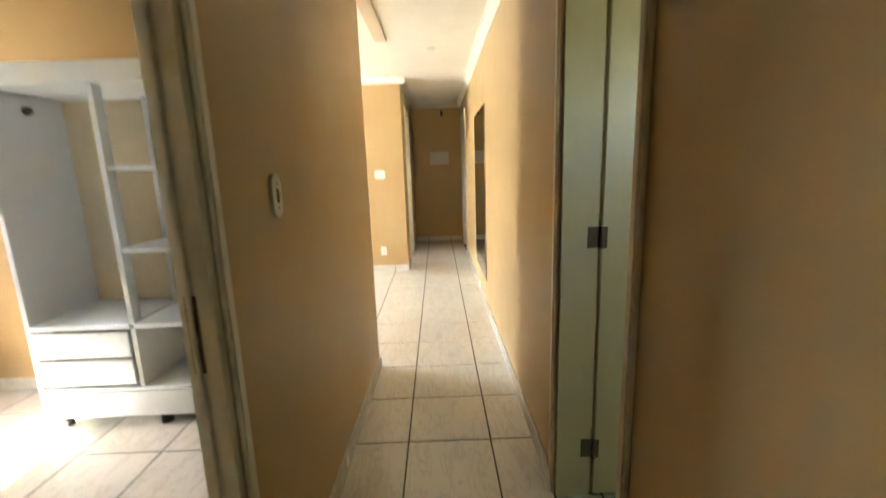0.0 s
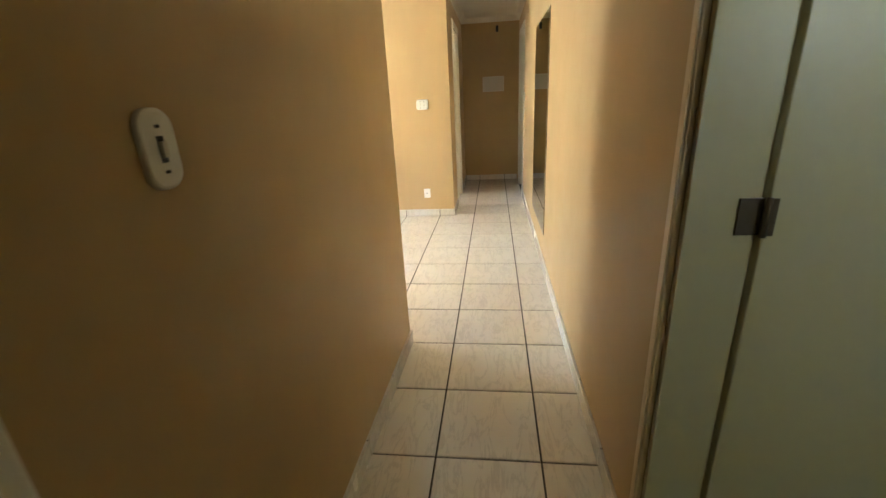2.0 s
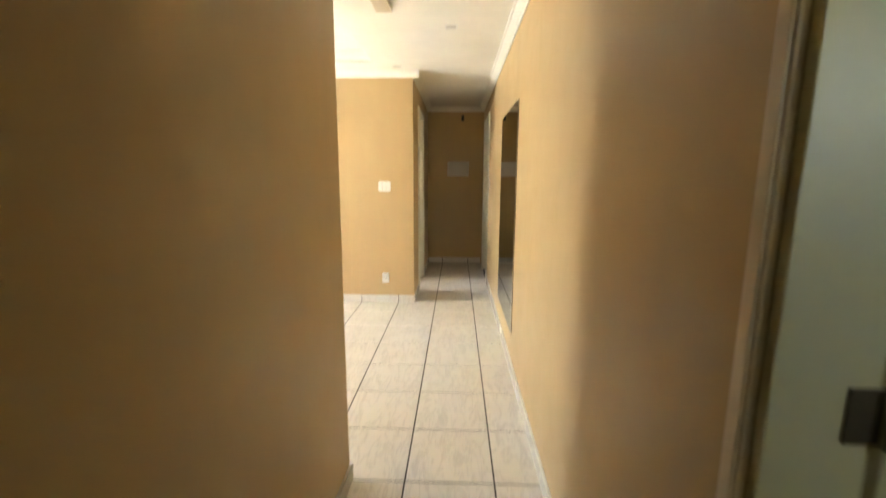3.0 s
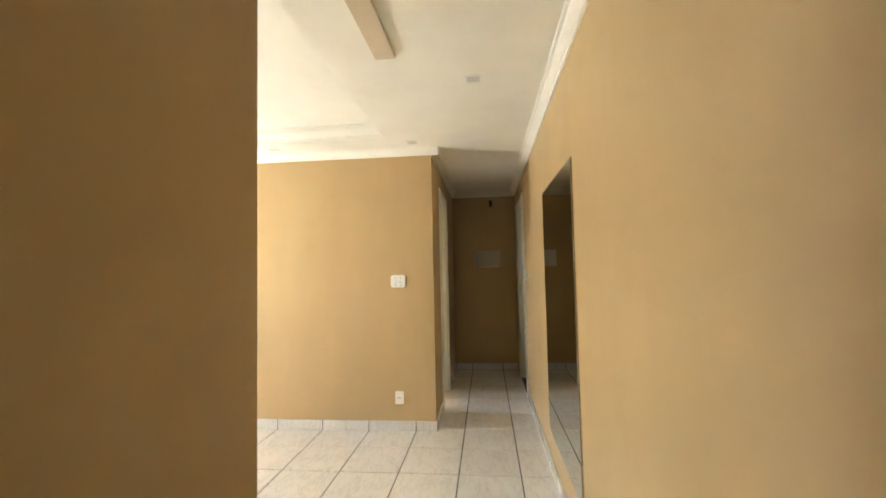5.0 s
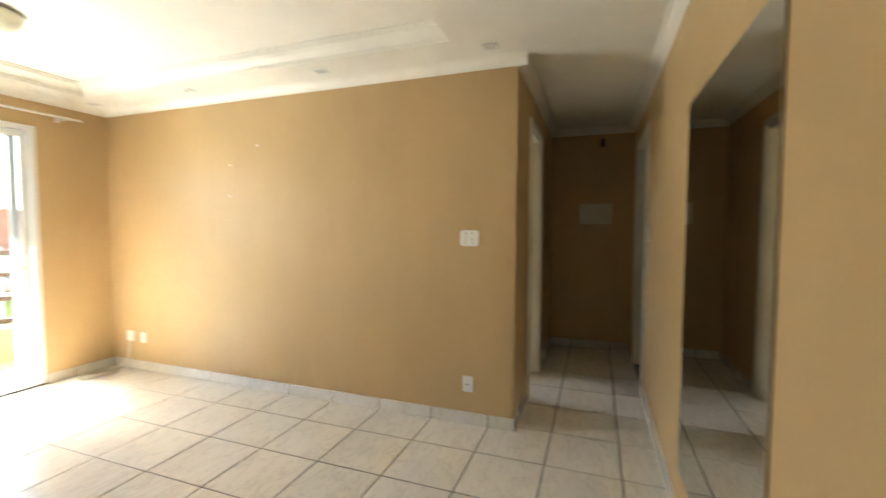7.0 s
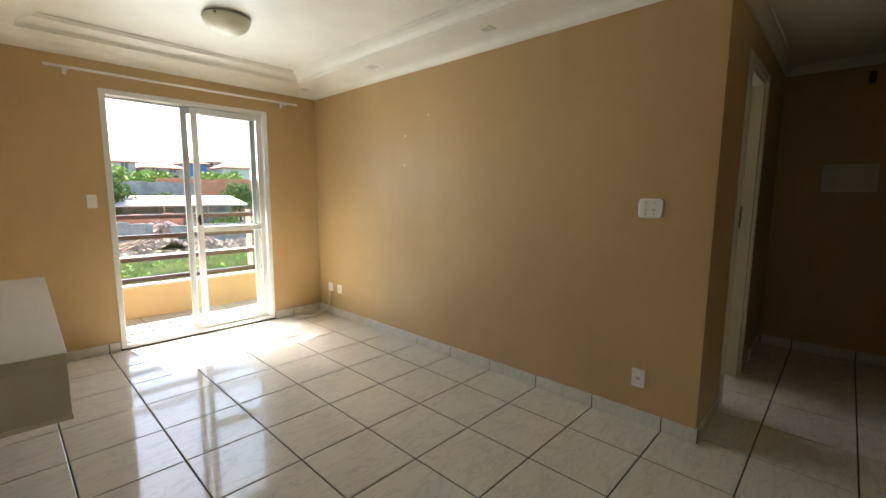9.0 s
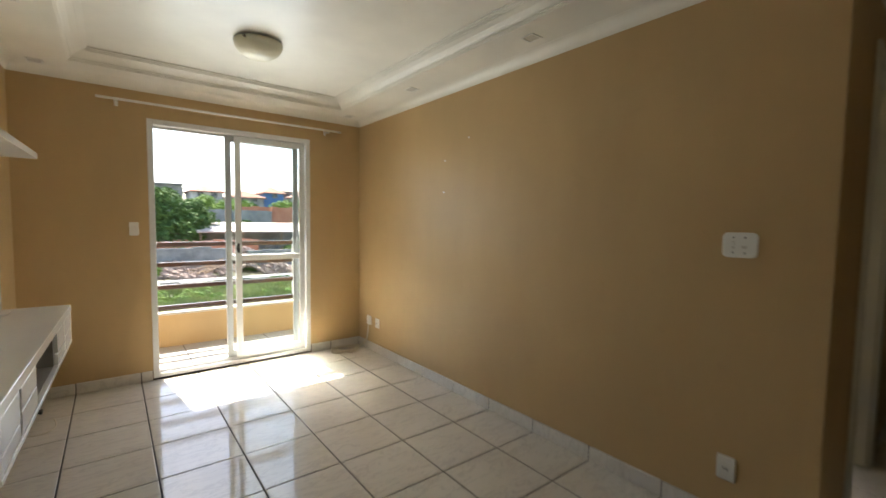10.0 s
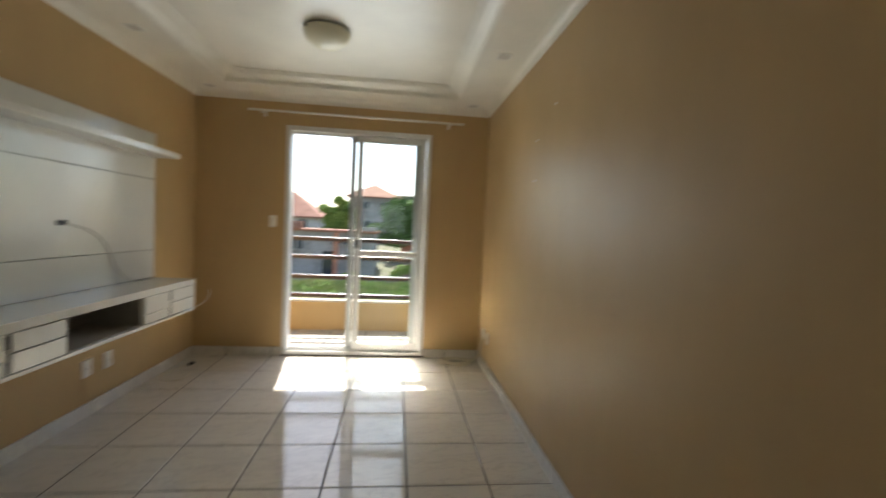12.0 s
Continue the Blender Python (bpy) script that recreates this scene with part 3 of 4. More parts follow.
def pinwheel_door(x0, x1):
    """A drop front with a raised pinwheel of rectangles and dark finger slots."""
    z0, z1, y = UZ0 + 0.020, UZ1 - 0.044, UY - 0.018
    boxes("back_board", LACQUER, [(x0, y - 0.012, z0, x1, y, z1)], unit)
    zm, w = (z0 + z1) / 2, x1 - x0
    xa, xb = x0 + w * 0.52, x0 + w * 0.04
    boxes("door", LACQUER, [(x0 + 0.002, y, zm + 0.004, xa - 0.014, y + 0.016, z1 - 0.002), (xa + 0.014, y, zm - 0.022, x1 - 0.002, y + 0.016, z1 - 0.002),
                            (x0 + 0.002, y, z0 + 0.002, xa - 0.014, y + 0.016, zm - 0.001), (xa + 0.014, y, z0 + 0.002, x1 - 0.002, y + 0.016, zm - 0.028)], unit, 0.0015, 1)
    for za, zb in ((zm + 0.02, z1 - 0.014), (z0 + 0.004, zm - 0.035)):
        boxes("finger_slot", SLOT, [(xa - 0.0135, y + 0.0002, za, xa + 0.0135, y + 0.010, zb)], unit)


pinwheel_door(UX0 + 0.019, NX0 - 0.017)
pinwheel_door(NX1 + 0.017, UX1 - 0.019)

back = thing("television_backboard", "tall white lacquered television wall panel with joints", "wall panel")
PZ = [UZ1 + 0.001, 0.99, 1.50, 1.83]
for za, zb in zip(PZ, PZ[1:]):
    boxes("board", LACQUER, [(-3.50, 2.722, za + 0.0015, -1.76, 2.752, zb - 0.0015)], back, 0.0015, 1)
boxes("cable_outlet", BLACK, [(-2.70, 2.7523, 1.165, -2.63, 2.757, 1.192)], back, 0.003)
for x in (-3.40, -1.90):
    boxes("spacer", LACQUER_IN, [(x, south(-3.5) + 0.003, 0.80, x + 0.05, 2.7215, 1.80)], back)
shelf = thing("floating_shelf", "white lacquered thick shelf across the panel", "shelf")
boxes("board", LACQUER, [(-3.49, 2.753, 1.655, -1.74, 2.93, 1.69)], shelf, 0.002, 1)

# the wall runs a little out of square: the unit follows it
SKEW = Matrix.Translation((UX0, UY, 0)) @ Matrix.Rotation(-0.029, 4, "Z") @ Matrix.Translation((-UX0, -UY, 0))
for ob in (unit, back, shelf):
    ob.matrix_world = SKEW

for x in (-2.93, -3.11):
    wall_plate("wall_socket", (x, south(x), 0.295), "y+", 0.072, 0.106, socket_marks, "white wall socket under the television cabinet", "socket", 0.008)

# cables
tvc = thing("tv_cable", "thin grey cable hanging down over the cabinet", "cable")
wire("cord", DARK_CABLE, [(-2.7, 2.757, 1.17), (-2.85, 2.758, 1.15), (-3.0, 2.76, 1.05), (-3.05, 2.765, 0.90), (-3.15, 2.80, 0.80), (-3.3, 2.82, 0.791), (-3.42, 2.80, 0.7905)], 0.003, tvc)
tvc.matrix_world = SKEW
loose = thing("loose_cable", "ivory cable looping out from behind the cabinet", "cable")
wire("cord", CABLE, [(-3.44, 2.74, 0.60), (-3.60, 2.80, 0.50), (-3.74, 2.90, 0.50), (-3.80, 3.0, 0.56), (-3.80, 3.03, 0.64), (-3.80, 3.02, 0.66)], 0.004, loose)
lead = thing("power_lead", "thin ivory lead with a black plug on the floor", "cable")
wire("cord", COIL_CABLE, [(-3.62, 2.745, 0.006), (-3.70, 2.77, 0.006), (-3.80, 2.80, 0.006), (-3.90, 2.86, 0.006), (-4.0, 2.84, 0.006)], 0.0028, lead)
boxes("plug", BLACK, [(-3.93, 2.83, 0.0, -3.88, 2.86, 0.022)], lead, 0.004)
lead2 = thing("antenna_lead", "thin ivory lead curled on the floor tiles", "cable")
wire("cord", COIL_CABLE, [(-3.58, 2.76, 0.006), (-3.50, 2.84, 0.006), (-3.52, 2.93, 0.006), (-3.62, 2.96, 0.006), (-3.72, 2.93, 0.012)], 0.003, lead2)
coil = thing("coiled_cable", "loose coil of ivory cable lying in the corner", "cable")
pts = []
for k in range(34):
    a = k * 0.62
    r = 0.15 + 0.02 * math.sin(k * 1.7)
    pts.append((-4.02 + 0.55 * r * math.cos(a) + 0.01 * math.sin(k), 5.10 + r * math.sin(a), 0.006 + 0.004 * (k % 3) + 0.0007 * k))
pts += [(-3.98, 5.20, 0.02), (-3.955, 5.31, 0.08), (-3.955, 5.325, 0.18), (-3.955, 5.335, 0.26)]
wire("cord", COIL_CABLE, pts, 0.0075, coil)

# ---- bedroom ----
wardrobe = thing("wardrobe", "white open wardrobe carcass with shelves and two drawers", "wardrobe")
GX0, GX1, GY0, GY1 = -2.10, -0.75, 2.02, 2.49
boxes("carcass", WARDROBE, [
    (GX0, GY0, 0.10, GX0 + 0.025, GY1, 1.74), (GX1 - 0.025, GY0, 0.10, GX1, GY1, 1.74), (GX0 - 0.02, GY0 - 0.01, 1.74, GX1 + 0.02, GY1, 1.835),
    (-1.575, GY0 + 0.005, 0.2355, -1.55, GY1 - 0.0125, 0.5545),
    (GX0 + 0.0255, GY0, 0.555, -1.5755, GY1 - 0.0125, 0.58), (-1.5495, GY0, 0.555, GX1 - 0.0255, GY1 - 0.0125, 0.58), (GX0 + 0.0255, GY0, 0.215, GX1 - 0.0255, GY1, 0.235),
    (GX0 + 0.0255, GY0 - 0.008, 0.075, GX1 - 0.0255, GY0 + 0.014, 0.213)], wardrobe, 0.002, 1)
for x in (-1.575, -1.20):
    for y0, y1 in ((GY0 + 0.005, GY0 + 0.065), (GY1 - 0.10, GY1 - 0.02)):
        boxes("post", WARDROBE, [(x, y0, 0.5805, x + 0.025, y1, 1.7395)], wardrobe, 0.001, 1)
boxes("back", WARDROBE_BACK, [(GX0 + 0.0255, GY1 - 0.012, 0.236, GX1 - 0.0255, GY1 - 0.004, 1.7395)], wardrobe)
for z in (0.945, 1.345):
    boxes("shelf", WARDROBE, [(-1.5495, GY0 + 0.01, z, -1.2005, GY1 - 0.025, z + 0.022)], wardrobe, 0.001, 1)
for z0, z1 in ((0.255, 0.39), (0.405, 0.54)):
    boxes("drawer", WARDROBE, [(GX0 + 0.035, GY0 - 0.004, z0, -1.585, GY0 + 0.016, z1)], wardrobe, 0.003)
    boxes("drawer_box", LACQUER_IN, [(GX0 + 0.035, GY0 + 0.0165, z0 + 0.01, -1.585, GY1 - 0.05, z1 - 0.03)], wardrobe)
for x in (GX0 + 0.06, -1.50, GX1 - 0.06):
    lathe("foot", BLACK, [(0, 0), (0.03, 0), (0.026, 0.0748), (0, 0.0748)], (x, GY0 + 0.06, 0), wardrobe, 16)
lathe("rail_holder", BLACK, [(0, 0), (0.022, 0), (0.022, 0.012), (0.012, 0.03), (0, 0.03)], (GX0 + 0.0252, 2.25, 1.66), wardrobe, 16, "X")

# ---- kitchen ----
fridge = thing("refrigerator", "white two-door refrigerator standing just inside the kitchen", "refrigerator")
RX0, RX1, RY0, RY1 = -1.16, -0.55, 6.46, 7.10
boxes("body", FRIDGE_WHITE, [(RX0, RY0 + 0.06, 0.035, RX1, RY1, 1.72)], fridge, 0.012, 3)
boxes("freezer_door", FRIDGE_WHITE, [(RX0, RY0 + 0.004, 1.232, RX1, RY0 + 0.056, 1.715)], fridge, 0.014, 3)
boxes("door", FRIDGE_WHITE, [(RX0, RY0, 0.07, RX1 + 0.004, RY0 + 0.056, 1.222)], fridge, 0.014, 3)
for z0, z1 in ((0.98, 1.18), (1.27, 1.40)):
    boxes("handle", ALU, [(RX1 - 0.09, RY0 - 0.022, z0, RX1 - 0.06, RY0 + 0.003, z1)], fridge, 0.006)
for x in (RX0 + 0.07, RX1 - 0.07):
    for y in (RY0 + 0.12, RY1 - 0.08):
        lathe("foot", BLACK, [(0, 0), (0.022, 0), (0.02, 0.0352), (0, 0.0352)], (x, y, 0), fridge, 12)

# ---- balcony ----
structure(boxes("balcony_slab", YELLOW, [(-5.37, 2.2, -0.25, -4.3401, 5.6, -0.012)]), "balcony floor slab", "balcony")
structure(boxes("balcony_parapet", YELLOW, [(-5.33, 2.2, -0.0118, -5.20, 5.6, 0.328)]), "low ochre rendered balcony parapet", "parapet")
structure(boxes("balcony_coping", CONCRETE_PALE, [(-5.335, 2.2, 0.3282, -5.192, 5.6, 0.342)], bevel=0.004), "pale coping along the balcony parapet", "coping")
structure(boxes("balcony_roof", YELLOW, [(-5.37, 2.2, 2.68, -4.3401, 5.6, 2.86)]), "slab of the balcony above", "balcony roof")
structure(boxes("balcony_side", YELLOW, [(-5.33, 2.1, -0.25, -4.3401, 2.199, 2.86)]), "rendered side wall of the balcony", "wall")
rails = thing("balcony_railing", "dark brown horizontal balcony rails on pale posts", "railing")
for z in (0.395, 0.612, 0.845, 1.055):
    boxes("rail", RAIL, [(-5.285, 2.2, z - 0.024, -5.245, 5.6, z + 0.024)], rails, 0.006)
for y in (2.3, 5.02):
    boxes("post", ALU, [(-5.300, y - 0.03, 0.343, -5.2855, y + 0.03, 1.11)], rails, 0.003)

# ---- outside ----
def ground_z(x, y):
    """The land falls away below the flats and climbs again to the far street."""
    d = max(0.0, -x - 34.0)
    return -3.0 + 0.085 * min(d, 70.0) + 0.12 * math.sin(x * 0.31 + y * 0.17) * math.sin(y * 0.23) * min(1, max(0, (-x - 8) / 10))


def two_tone(name, a, b, scale, rough=0.9, bump=0.5, depth=0.02):
    mat, nodes, links, bsdf = node_mat(name)
    vec = coords(nodes, links, vary=True)
    n1, n2 = noise_tex(nodes, links, vec, scale, 6, 0.65), noise_tex(nodes, links, vec, scale * 9, 4)
    base = mix(nodes, links, 0.3, ramp(nodes, links, n1, [(0.38, a), (0.62, b)]), ramp(nodes, links, n2, [(0.35, a), (0.65, b)]))
    links.new(base, bsdf.inputs["Base Color"])
    bsdf.inputs["Roughness"].default_value = rough
    add_bump(nodes, links, bsdf, n2, bump, depth)
    return mat


SOIL = two_tone("scrub_and_soil", (0.06, 0.07, 0.025), (0.14, 0.12, 0.075), 0.5)
GRASS = two_tone("grass_blades", (0.13, 0.17, 0.045), (0.36, 0.37, 0.14), 0.6, 0.7, 0)
LEAF = two_tone("dark_leaves", (0.045, 0.095, 0.018), (0.12, 0.19, 0.04), 1.2, 0.85, 0)
LEAF_LIGHT = two_tone("light_leaves", (0.11, 0.19, 0.03), (0.24, 0.32, 0.065), 1.2, 0.85, 0)
BARK = two_tone("tree_bark", (0.08, 0.06, 0.04), (0.16, 0.12, 0.09), 3)
CONCRETE = two_tone("weathered_concrete", (0.15, 0.145, 0.135), (0.30, 0.285, 0.26), 0.9, 0.9, 0.3)
BLOCK = two_tone("bare_block_render", (0.18, 0.165, 0.15), (0.34, 0.31, 0.28), 0.7, 0.95, 0.3)
BRICK = two_tone("raw_red_brick", (0.36, 0.13, 0.07), (0.48, 0.22, 0.13), 0.8, 0.9, 0.4)
CLAY = two_tone("clay_roof_tile", (0.20, 0.085, 0.05), (0.32, 0.15, 0.10), 1.5, 0.85, 0.5, 0.05)
SHEET = two_tone("faded_roof_sheet", (0.45, 0.34, 0.28), (0.62, 0.55, 0.49), 0.5, 0.7, 0.2)
PALE = two_tone("pale_house_wall", (0.36, 0.34, 0.31), (0.48, 0.46, 0.42), 0.5, 0.9, 0.2)
DEBRIS = two_tone("dusty_debris", (0.17, 0.12, 0.09), (0.36, 0.27, 0.21), 1.5, 0.95, 0.3)
PINK_RUBBLE = two_tone("broken_brick_rubble", (0.28, 0.17, 0.13), (0.42, 0.30, 0.24), 1.5, 0.95, 0.3)
BLUE = two_tone("blue_house_wall", (0.05, 0.12, 0.26), (0.08, 0.18, 0.36), 0.5, 0.8, 0.2)
VOID = plain("dark_window_pane", (0.03, 0.035, 0.04), 0.15, vary=0.3)
TIMBER = two_tone("old_timber", (0.22, 0.14, 0.08), (0.40, 0.28, 0.17), 2, 0.9)

bm = bmesh.new()
xs = [60, 20, 0, -6] + [-6 - 3 * k for k in range(1, 40)] + [-140, -200, -400, -1500]
ys = [-1500, -400, -150, -80] + [-60 + 4 * k for k in range(36)] + [110, 160, 400, 1500]
grid = [[bm.verts.new((x, y, ground_z(x, y))) for y in ys] for x in xs]
for a, b in zip(grid, grid[1:]):
    for k in range(len(ys) - 1):
        bm.faces.new((a[k], a[k + 1], b[k + 1], b[k]))
structure(finish("ground", bm, SOIL, smooth=True), "rough scrubby hillside below the flats", "ground")
structure(boxes("building_base", YELLOW, [(-4.33, -1.6, -3.6, 2.0, 7.6, -0.2501)]), "ochre rendered storey below the flat", "wall")

# tufts of long grass on the near slope
rnd = random.Random(5)
verts, faces = [], []
for k in range(42000):
    x, y = -23.5 - 7.4 * rnd.random(), -6 + 30 * rnd.random()
    if noise.noise((x * 0.25, y * 0.25, 0)) < -0.42:
        continue
    z, a, hgt = ground_z(x, y), rnd.uniform(0, 6.28), rnd.uniform(0.12, 0.42) * (1.1 + noise.noise((x * 0.7, y * 0.7, 4)))
    dx, dy, lean = 0.05 * math.cos(a), 0.05 * math.sin(a), rnd.uniform(-0.25, 0.25)
    n = len(verts)
    verts += [(x - dx, y - dy, z - 0.03), (x + dx, y + dy, z - 0.03), (x + lean + dx * 0.5, y + lean * 0.6, z + hgt)]
    faces.append((n, n + 1, n + 2))
me = bpy.data.meshes.new("long_grass")
me.from_pydata(verts, [], faces)
me.materials.append(GRASS)
tagged(new("long_grass", me), "patches of long green grass on waste ground", "grass", kind="stuff")


def leaves(name, mat, blobs, count, size, seed, parent=None):
    """A crown of single leaves, gathered round several uneven clumps."""
    r, verts, faces = random.Random(seed), [], []
    for k in range(count):
        cx, cy, cz, rad = blobs[r.randrange(len(blobs))]
        d = Vector((r.gauss(0, 1), r.gauss(0, 1), r.gauss(0, 1))).normalized() * rad * r.uniform(0.55, 1.08) ** 0.6
        d.z *= 0.8
        c = Vector((cx, cy, cz)) + d
        u = Vector((r.gauss(0, 1), r.gauss(0, 1), r.gauss(0, 0.6))).normalized()
        w = u.cross(Vector((r.gauss(0, 1), r.gauss(0, 1), r.gauss(0, 1)))).normalized()
        s = size * r.uniform(0.6, 1.4)
        n = len(verts)
        verts += [c - u * s, c + w * s * 0.45, c + u * s, c - w * s * 0.45]
        faces.append((n, n + 1, n + 2, n + 3))
    me = bpy.data.meshes.new(name)
    me.from_pydata([tuple(v) for v in verts], [], faces)
    me.materials.append(mat)
    ob = new(name, me)
    ob.parent = parent
    return tagged(ob, kind="stuff")


def tree(x, y, base, top, spread, seed, mat=None, count=6000, label="leafy dark green tree with an uneven crown"):
    t, r = thing("tree", label, "tree"), random.Random(seed)
    hgt = top - base
    bm = bmesh.new()
    blobs = []

    def limb(a, b, ra, rb):
        a, b = Vector(a), Vector(b)
        side = (b - a).cross(Vector((0.3, 1, 0.2))).normalized()
        up = (b - a).cross(side).normalized()
        rings = [[bm.verts.new(p + (side * math.cos(q) + up * math.sin(q)) * rr) for q in [k * math.pi / 3 for k in range(6)]] for p, rr in ((a, ra), ((a + b) / 2 + side * ra * 0.5, (ra + rb) / 2), (b, rb))]
        for m, n in zip(rings, rings[1:]):
            for k in range(6):
                bm.faces.new((m[k], m[(k + 1) % 6], n[(k + 1) % 6], n[k]))

    fork = (x, y, base + hgt * 0.38)
    limb((x, y, base - 0.3), fork, hgt * 0.035, hgt * 0.025)
    for k in range(34):
        a = k * 2.4 + r.uniform(-0.4, 0.4)
        up = r.uniform(0.32, 0.90)
        out = spread * r.uniform(0.2, 0.85) * math.sqrt(max(0.05, 1 - ((up - 0.48) / 0.5) ** 2))
        tip = (x + out * math.cos(a), y + out * math.sin(a), base + hgt * up)
        limb(fork, tip, hgt * 0.016, hgt * 0.005)
        blobs.append((*tip, spread * r.uniform(0.17, 0.34)))
    blobs += [(x, y, base + hgt * 0.60, spread * r.uniform(0.55, 0.78)) for k in range(11)]
    finish("trunk", bm, BARK, t, smooth=True)
    leaves("crown", mat or LEAF, blobs, count, 0.10 + spread * 0.018, seed, t)
    return t


tree(-45, 6.0, ground_z(-45, 6.0), 4.0, 4.4, 3, count=14000)
tree(-42, -1.0, ground_z(-42, -1), 4.2, 2.1, 8, LEAF_LIGHT, 16000, "light green rounded tree beside the shed")
tree(-47, 9.6, ground_z(-47, 9.6), 3.4, 2.2, 11, count=4500)
tree(-50, 22.0, ground_z(-50, 22), 2.6, 2.2, 12, count=4000)
tree(-62, 12.5, ground_z(-62, 12.5), 5.0, 2.6, 14, LEAF_LIGHT, 4500, "light green tree behind the brick wall")


def bush(x, y, w, h, seed, mat):
    b, r = thing("bush", "low green bush on the rough hillside", "bush"), random.Random(seed)
    z = ground_z(x, y)
    leaves("foliage", mat, [(x + r.uniform(-w, w) * 0.6, y + r.uniform(-w, w), z + r.uniform(0.2, 0.9) * h, h * r.uniform(0.25, 0.45)) for k in range(7)], 3400, 0.05 + h * 0.035, seed, b)


# leafy weeds standing in the grass
rnd = random.Random(31)
spots = [(-24.5 - 6.0 * rnd.random(), -6 + 28 * rnd.random()) for k in range(110)]
weeds = leaves("weeds", LEAF_LIGHT, [(x, y, ground_z(x, y) + 0.22, rnd.uniform(0.18, 0.5)) for x, y in spots], 15000, 0.07, 32)
tagged(weeds, "leafy green weeds growing among the long grass", "weeds")

for k, (x, y, w, h) in enumerate([(-57.5, 15.0, 1.8, 4.2), (-57.5, 18.5, 2.0, 3.9), (-57.5, 22.5, 1.9, 4.3), (-53.5, 14.8, 0.9, 2.6), (-44, 18.0, 1.0, 1.6),
                                 (-37.0, 12.0, 0.9, 1.0), (-30.4, 1.6, 0.5, 0.8), (-30.0, 12.5, 0.7, 0.5), (-29.5, 3.4, 0.6, 0.5), (-30.2, 16.0, 0.6, 0.5), (-34.5, 5.0, 0.6, 0.9), (-58, 9.5, 1.5, 3.2), (-40.5, 8.0, 0.9, 1.0)]):
    bush(x, y, w, h, 20 + k, LEAF_LIGHT if k % 2 == 0 else LEAF)


def window_on(house, x, y, z, w, h):
    """A recessed window on the face that looks towards the flats."""
    boxes("window", VOID, [(x - 0.03, y - w / 2, z, x + 0.012, y + w / 2, z + h)], house)
    boxes("sill", CONCRETE, [(x, y - w / 2 - 0.1, z - 0.10, x + 0.12, y + w / 2 + 0.1, z - 0.001)], house)
    boxes("frame", PALE, [(x + 0.0125, y - 0.03, z, x + 0.03, y + 0.03, z + h), (x + 0.0125, y - w / 2, z + h - 0.06, x + 0.03, y - 0.0301, z + h), (x + 0.0125, y + 0.0301, z + h - 0.06, x + 0.03, y + w / 2, z + h)], house)


def house(name, x, y0, y1, deep, z1, mat, label, roof="flat", rise=1.4, openings=(), floors=()):
    h = thing(name, label, "house")
    z0 = min(ground_z(x, y0), ground_z(x, y1)) - 0.6
    boxes("wall", mat, [(x - deep, y0, z0, x, y1, z1)], h, 0.02, 1)
    for z in floors:
        boxes("floor_band", CONCRETE, [(x - 0.05, y0 - 0.05, z - 0.12, x + 0.06, y1 + 0.05, z + 0.12)], h)
    if roof == "hip":
        o, xm, ym = 0.5, x - deep / 2, (y0 + y1) / 2
        ridge = max(0.1, (y1 - y0 - deep) / 2)
        bm = bmesh.new()
        e = [bm.verts.new(p) for p in ((x + o, y0 - o, z1), (x + o, y1 + o, z1), (x - deep - o, y1 + o, z1), (x - deep - o, y0 - o, z1))]
        low = [bm.verts.new((v.co.x, v.co.y, z1 - 0.15)) for v in e]
        a, b = bm.verts.new((xm, ym - ridge, z1 + rise)), bm.verts.new((xm, ym + ridge, z1 + rise))
        for f in ((e[0], e[1], b, a), (e[2], e[3], a, b), (e[1], e[2], b), (e[3], e[0], a), tuple(low)):
            bm.faces.new(f)
        for k in range(4):
            bm.faces.new((low[k], low[(k + 1) % 4], e[(k + 1) % 4], e[k]))
        finish("roof", bm, CLAY, h)
        rows = bmesh.new()
        steps = max(4, int((y1 - y0 + 2 * o) / 0.35))
        for k in range(1, steps):
            yy = y0 - o + (y1 - y0 + 2 * o) * k / steps
            f = min(1.0, min(yy - (y0 - o), (y1 + o) - yy) / (deep / 2 + o))
            top = Vector((x + o - (deep / 2 + o) * f, yy, z1 + rise * f + 0.03))
            bot = Vector((x + o, yy, z1 + 0.03))
            for p, q in ((bot, top),):
                v = [rows.verts.new(c) for c in (p + Vector((0, -0.07, 0)), p + Vector((0, 0, 0.07)), p + Vector((0, 0.07, 0)), q + Vector((0, 0.07, 0)), q + Vector((0, 0, 0.07)), q + Vector((0, -0.07, 0)))]
                rows.faces.new((v[0], v[1], v[4], v[5])), rows.faces.new((v[1], v[2], v[3], v[4]))
        tagged(finish("roof_tile_rows", rows, CLAY, h), kind="stuff")
    else:
        boxes("roof", CLAY if roof == "clay" else CONCRETE, [(x - deep - 0.2, y0 - 0.15, z1 + 0.001, x + 0.35, y1 + 0.15, z1 + 0.20)], h, 0.03, 1)
    for y, z, w, hh in openings:
        window_on(h, x, y, z, w, hh)
    return h


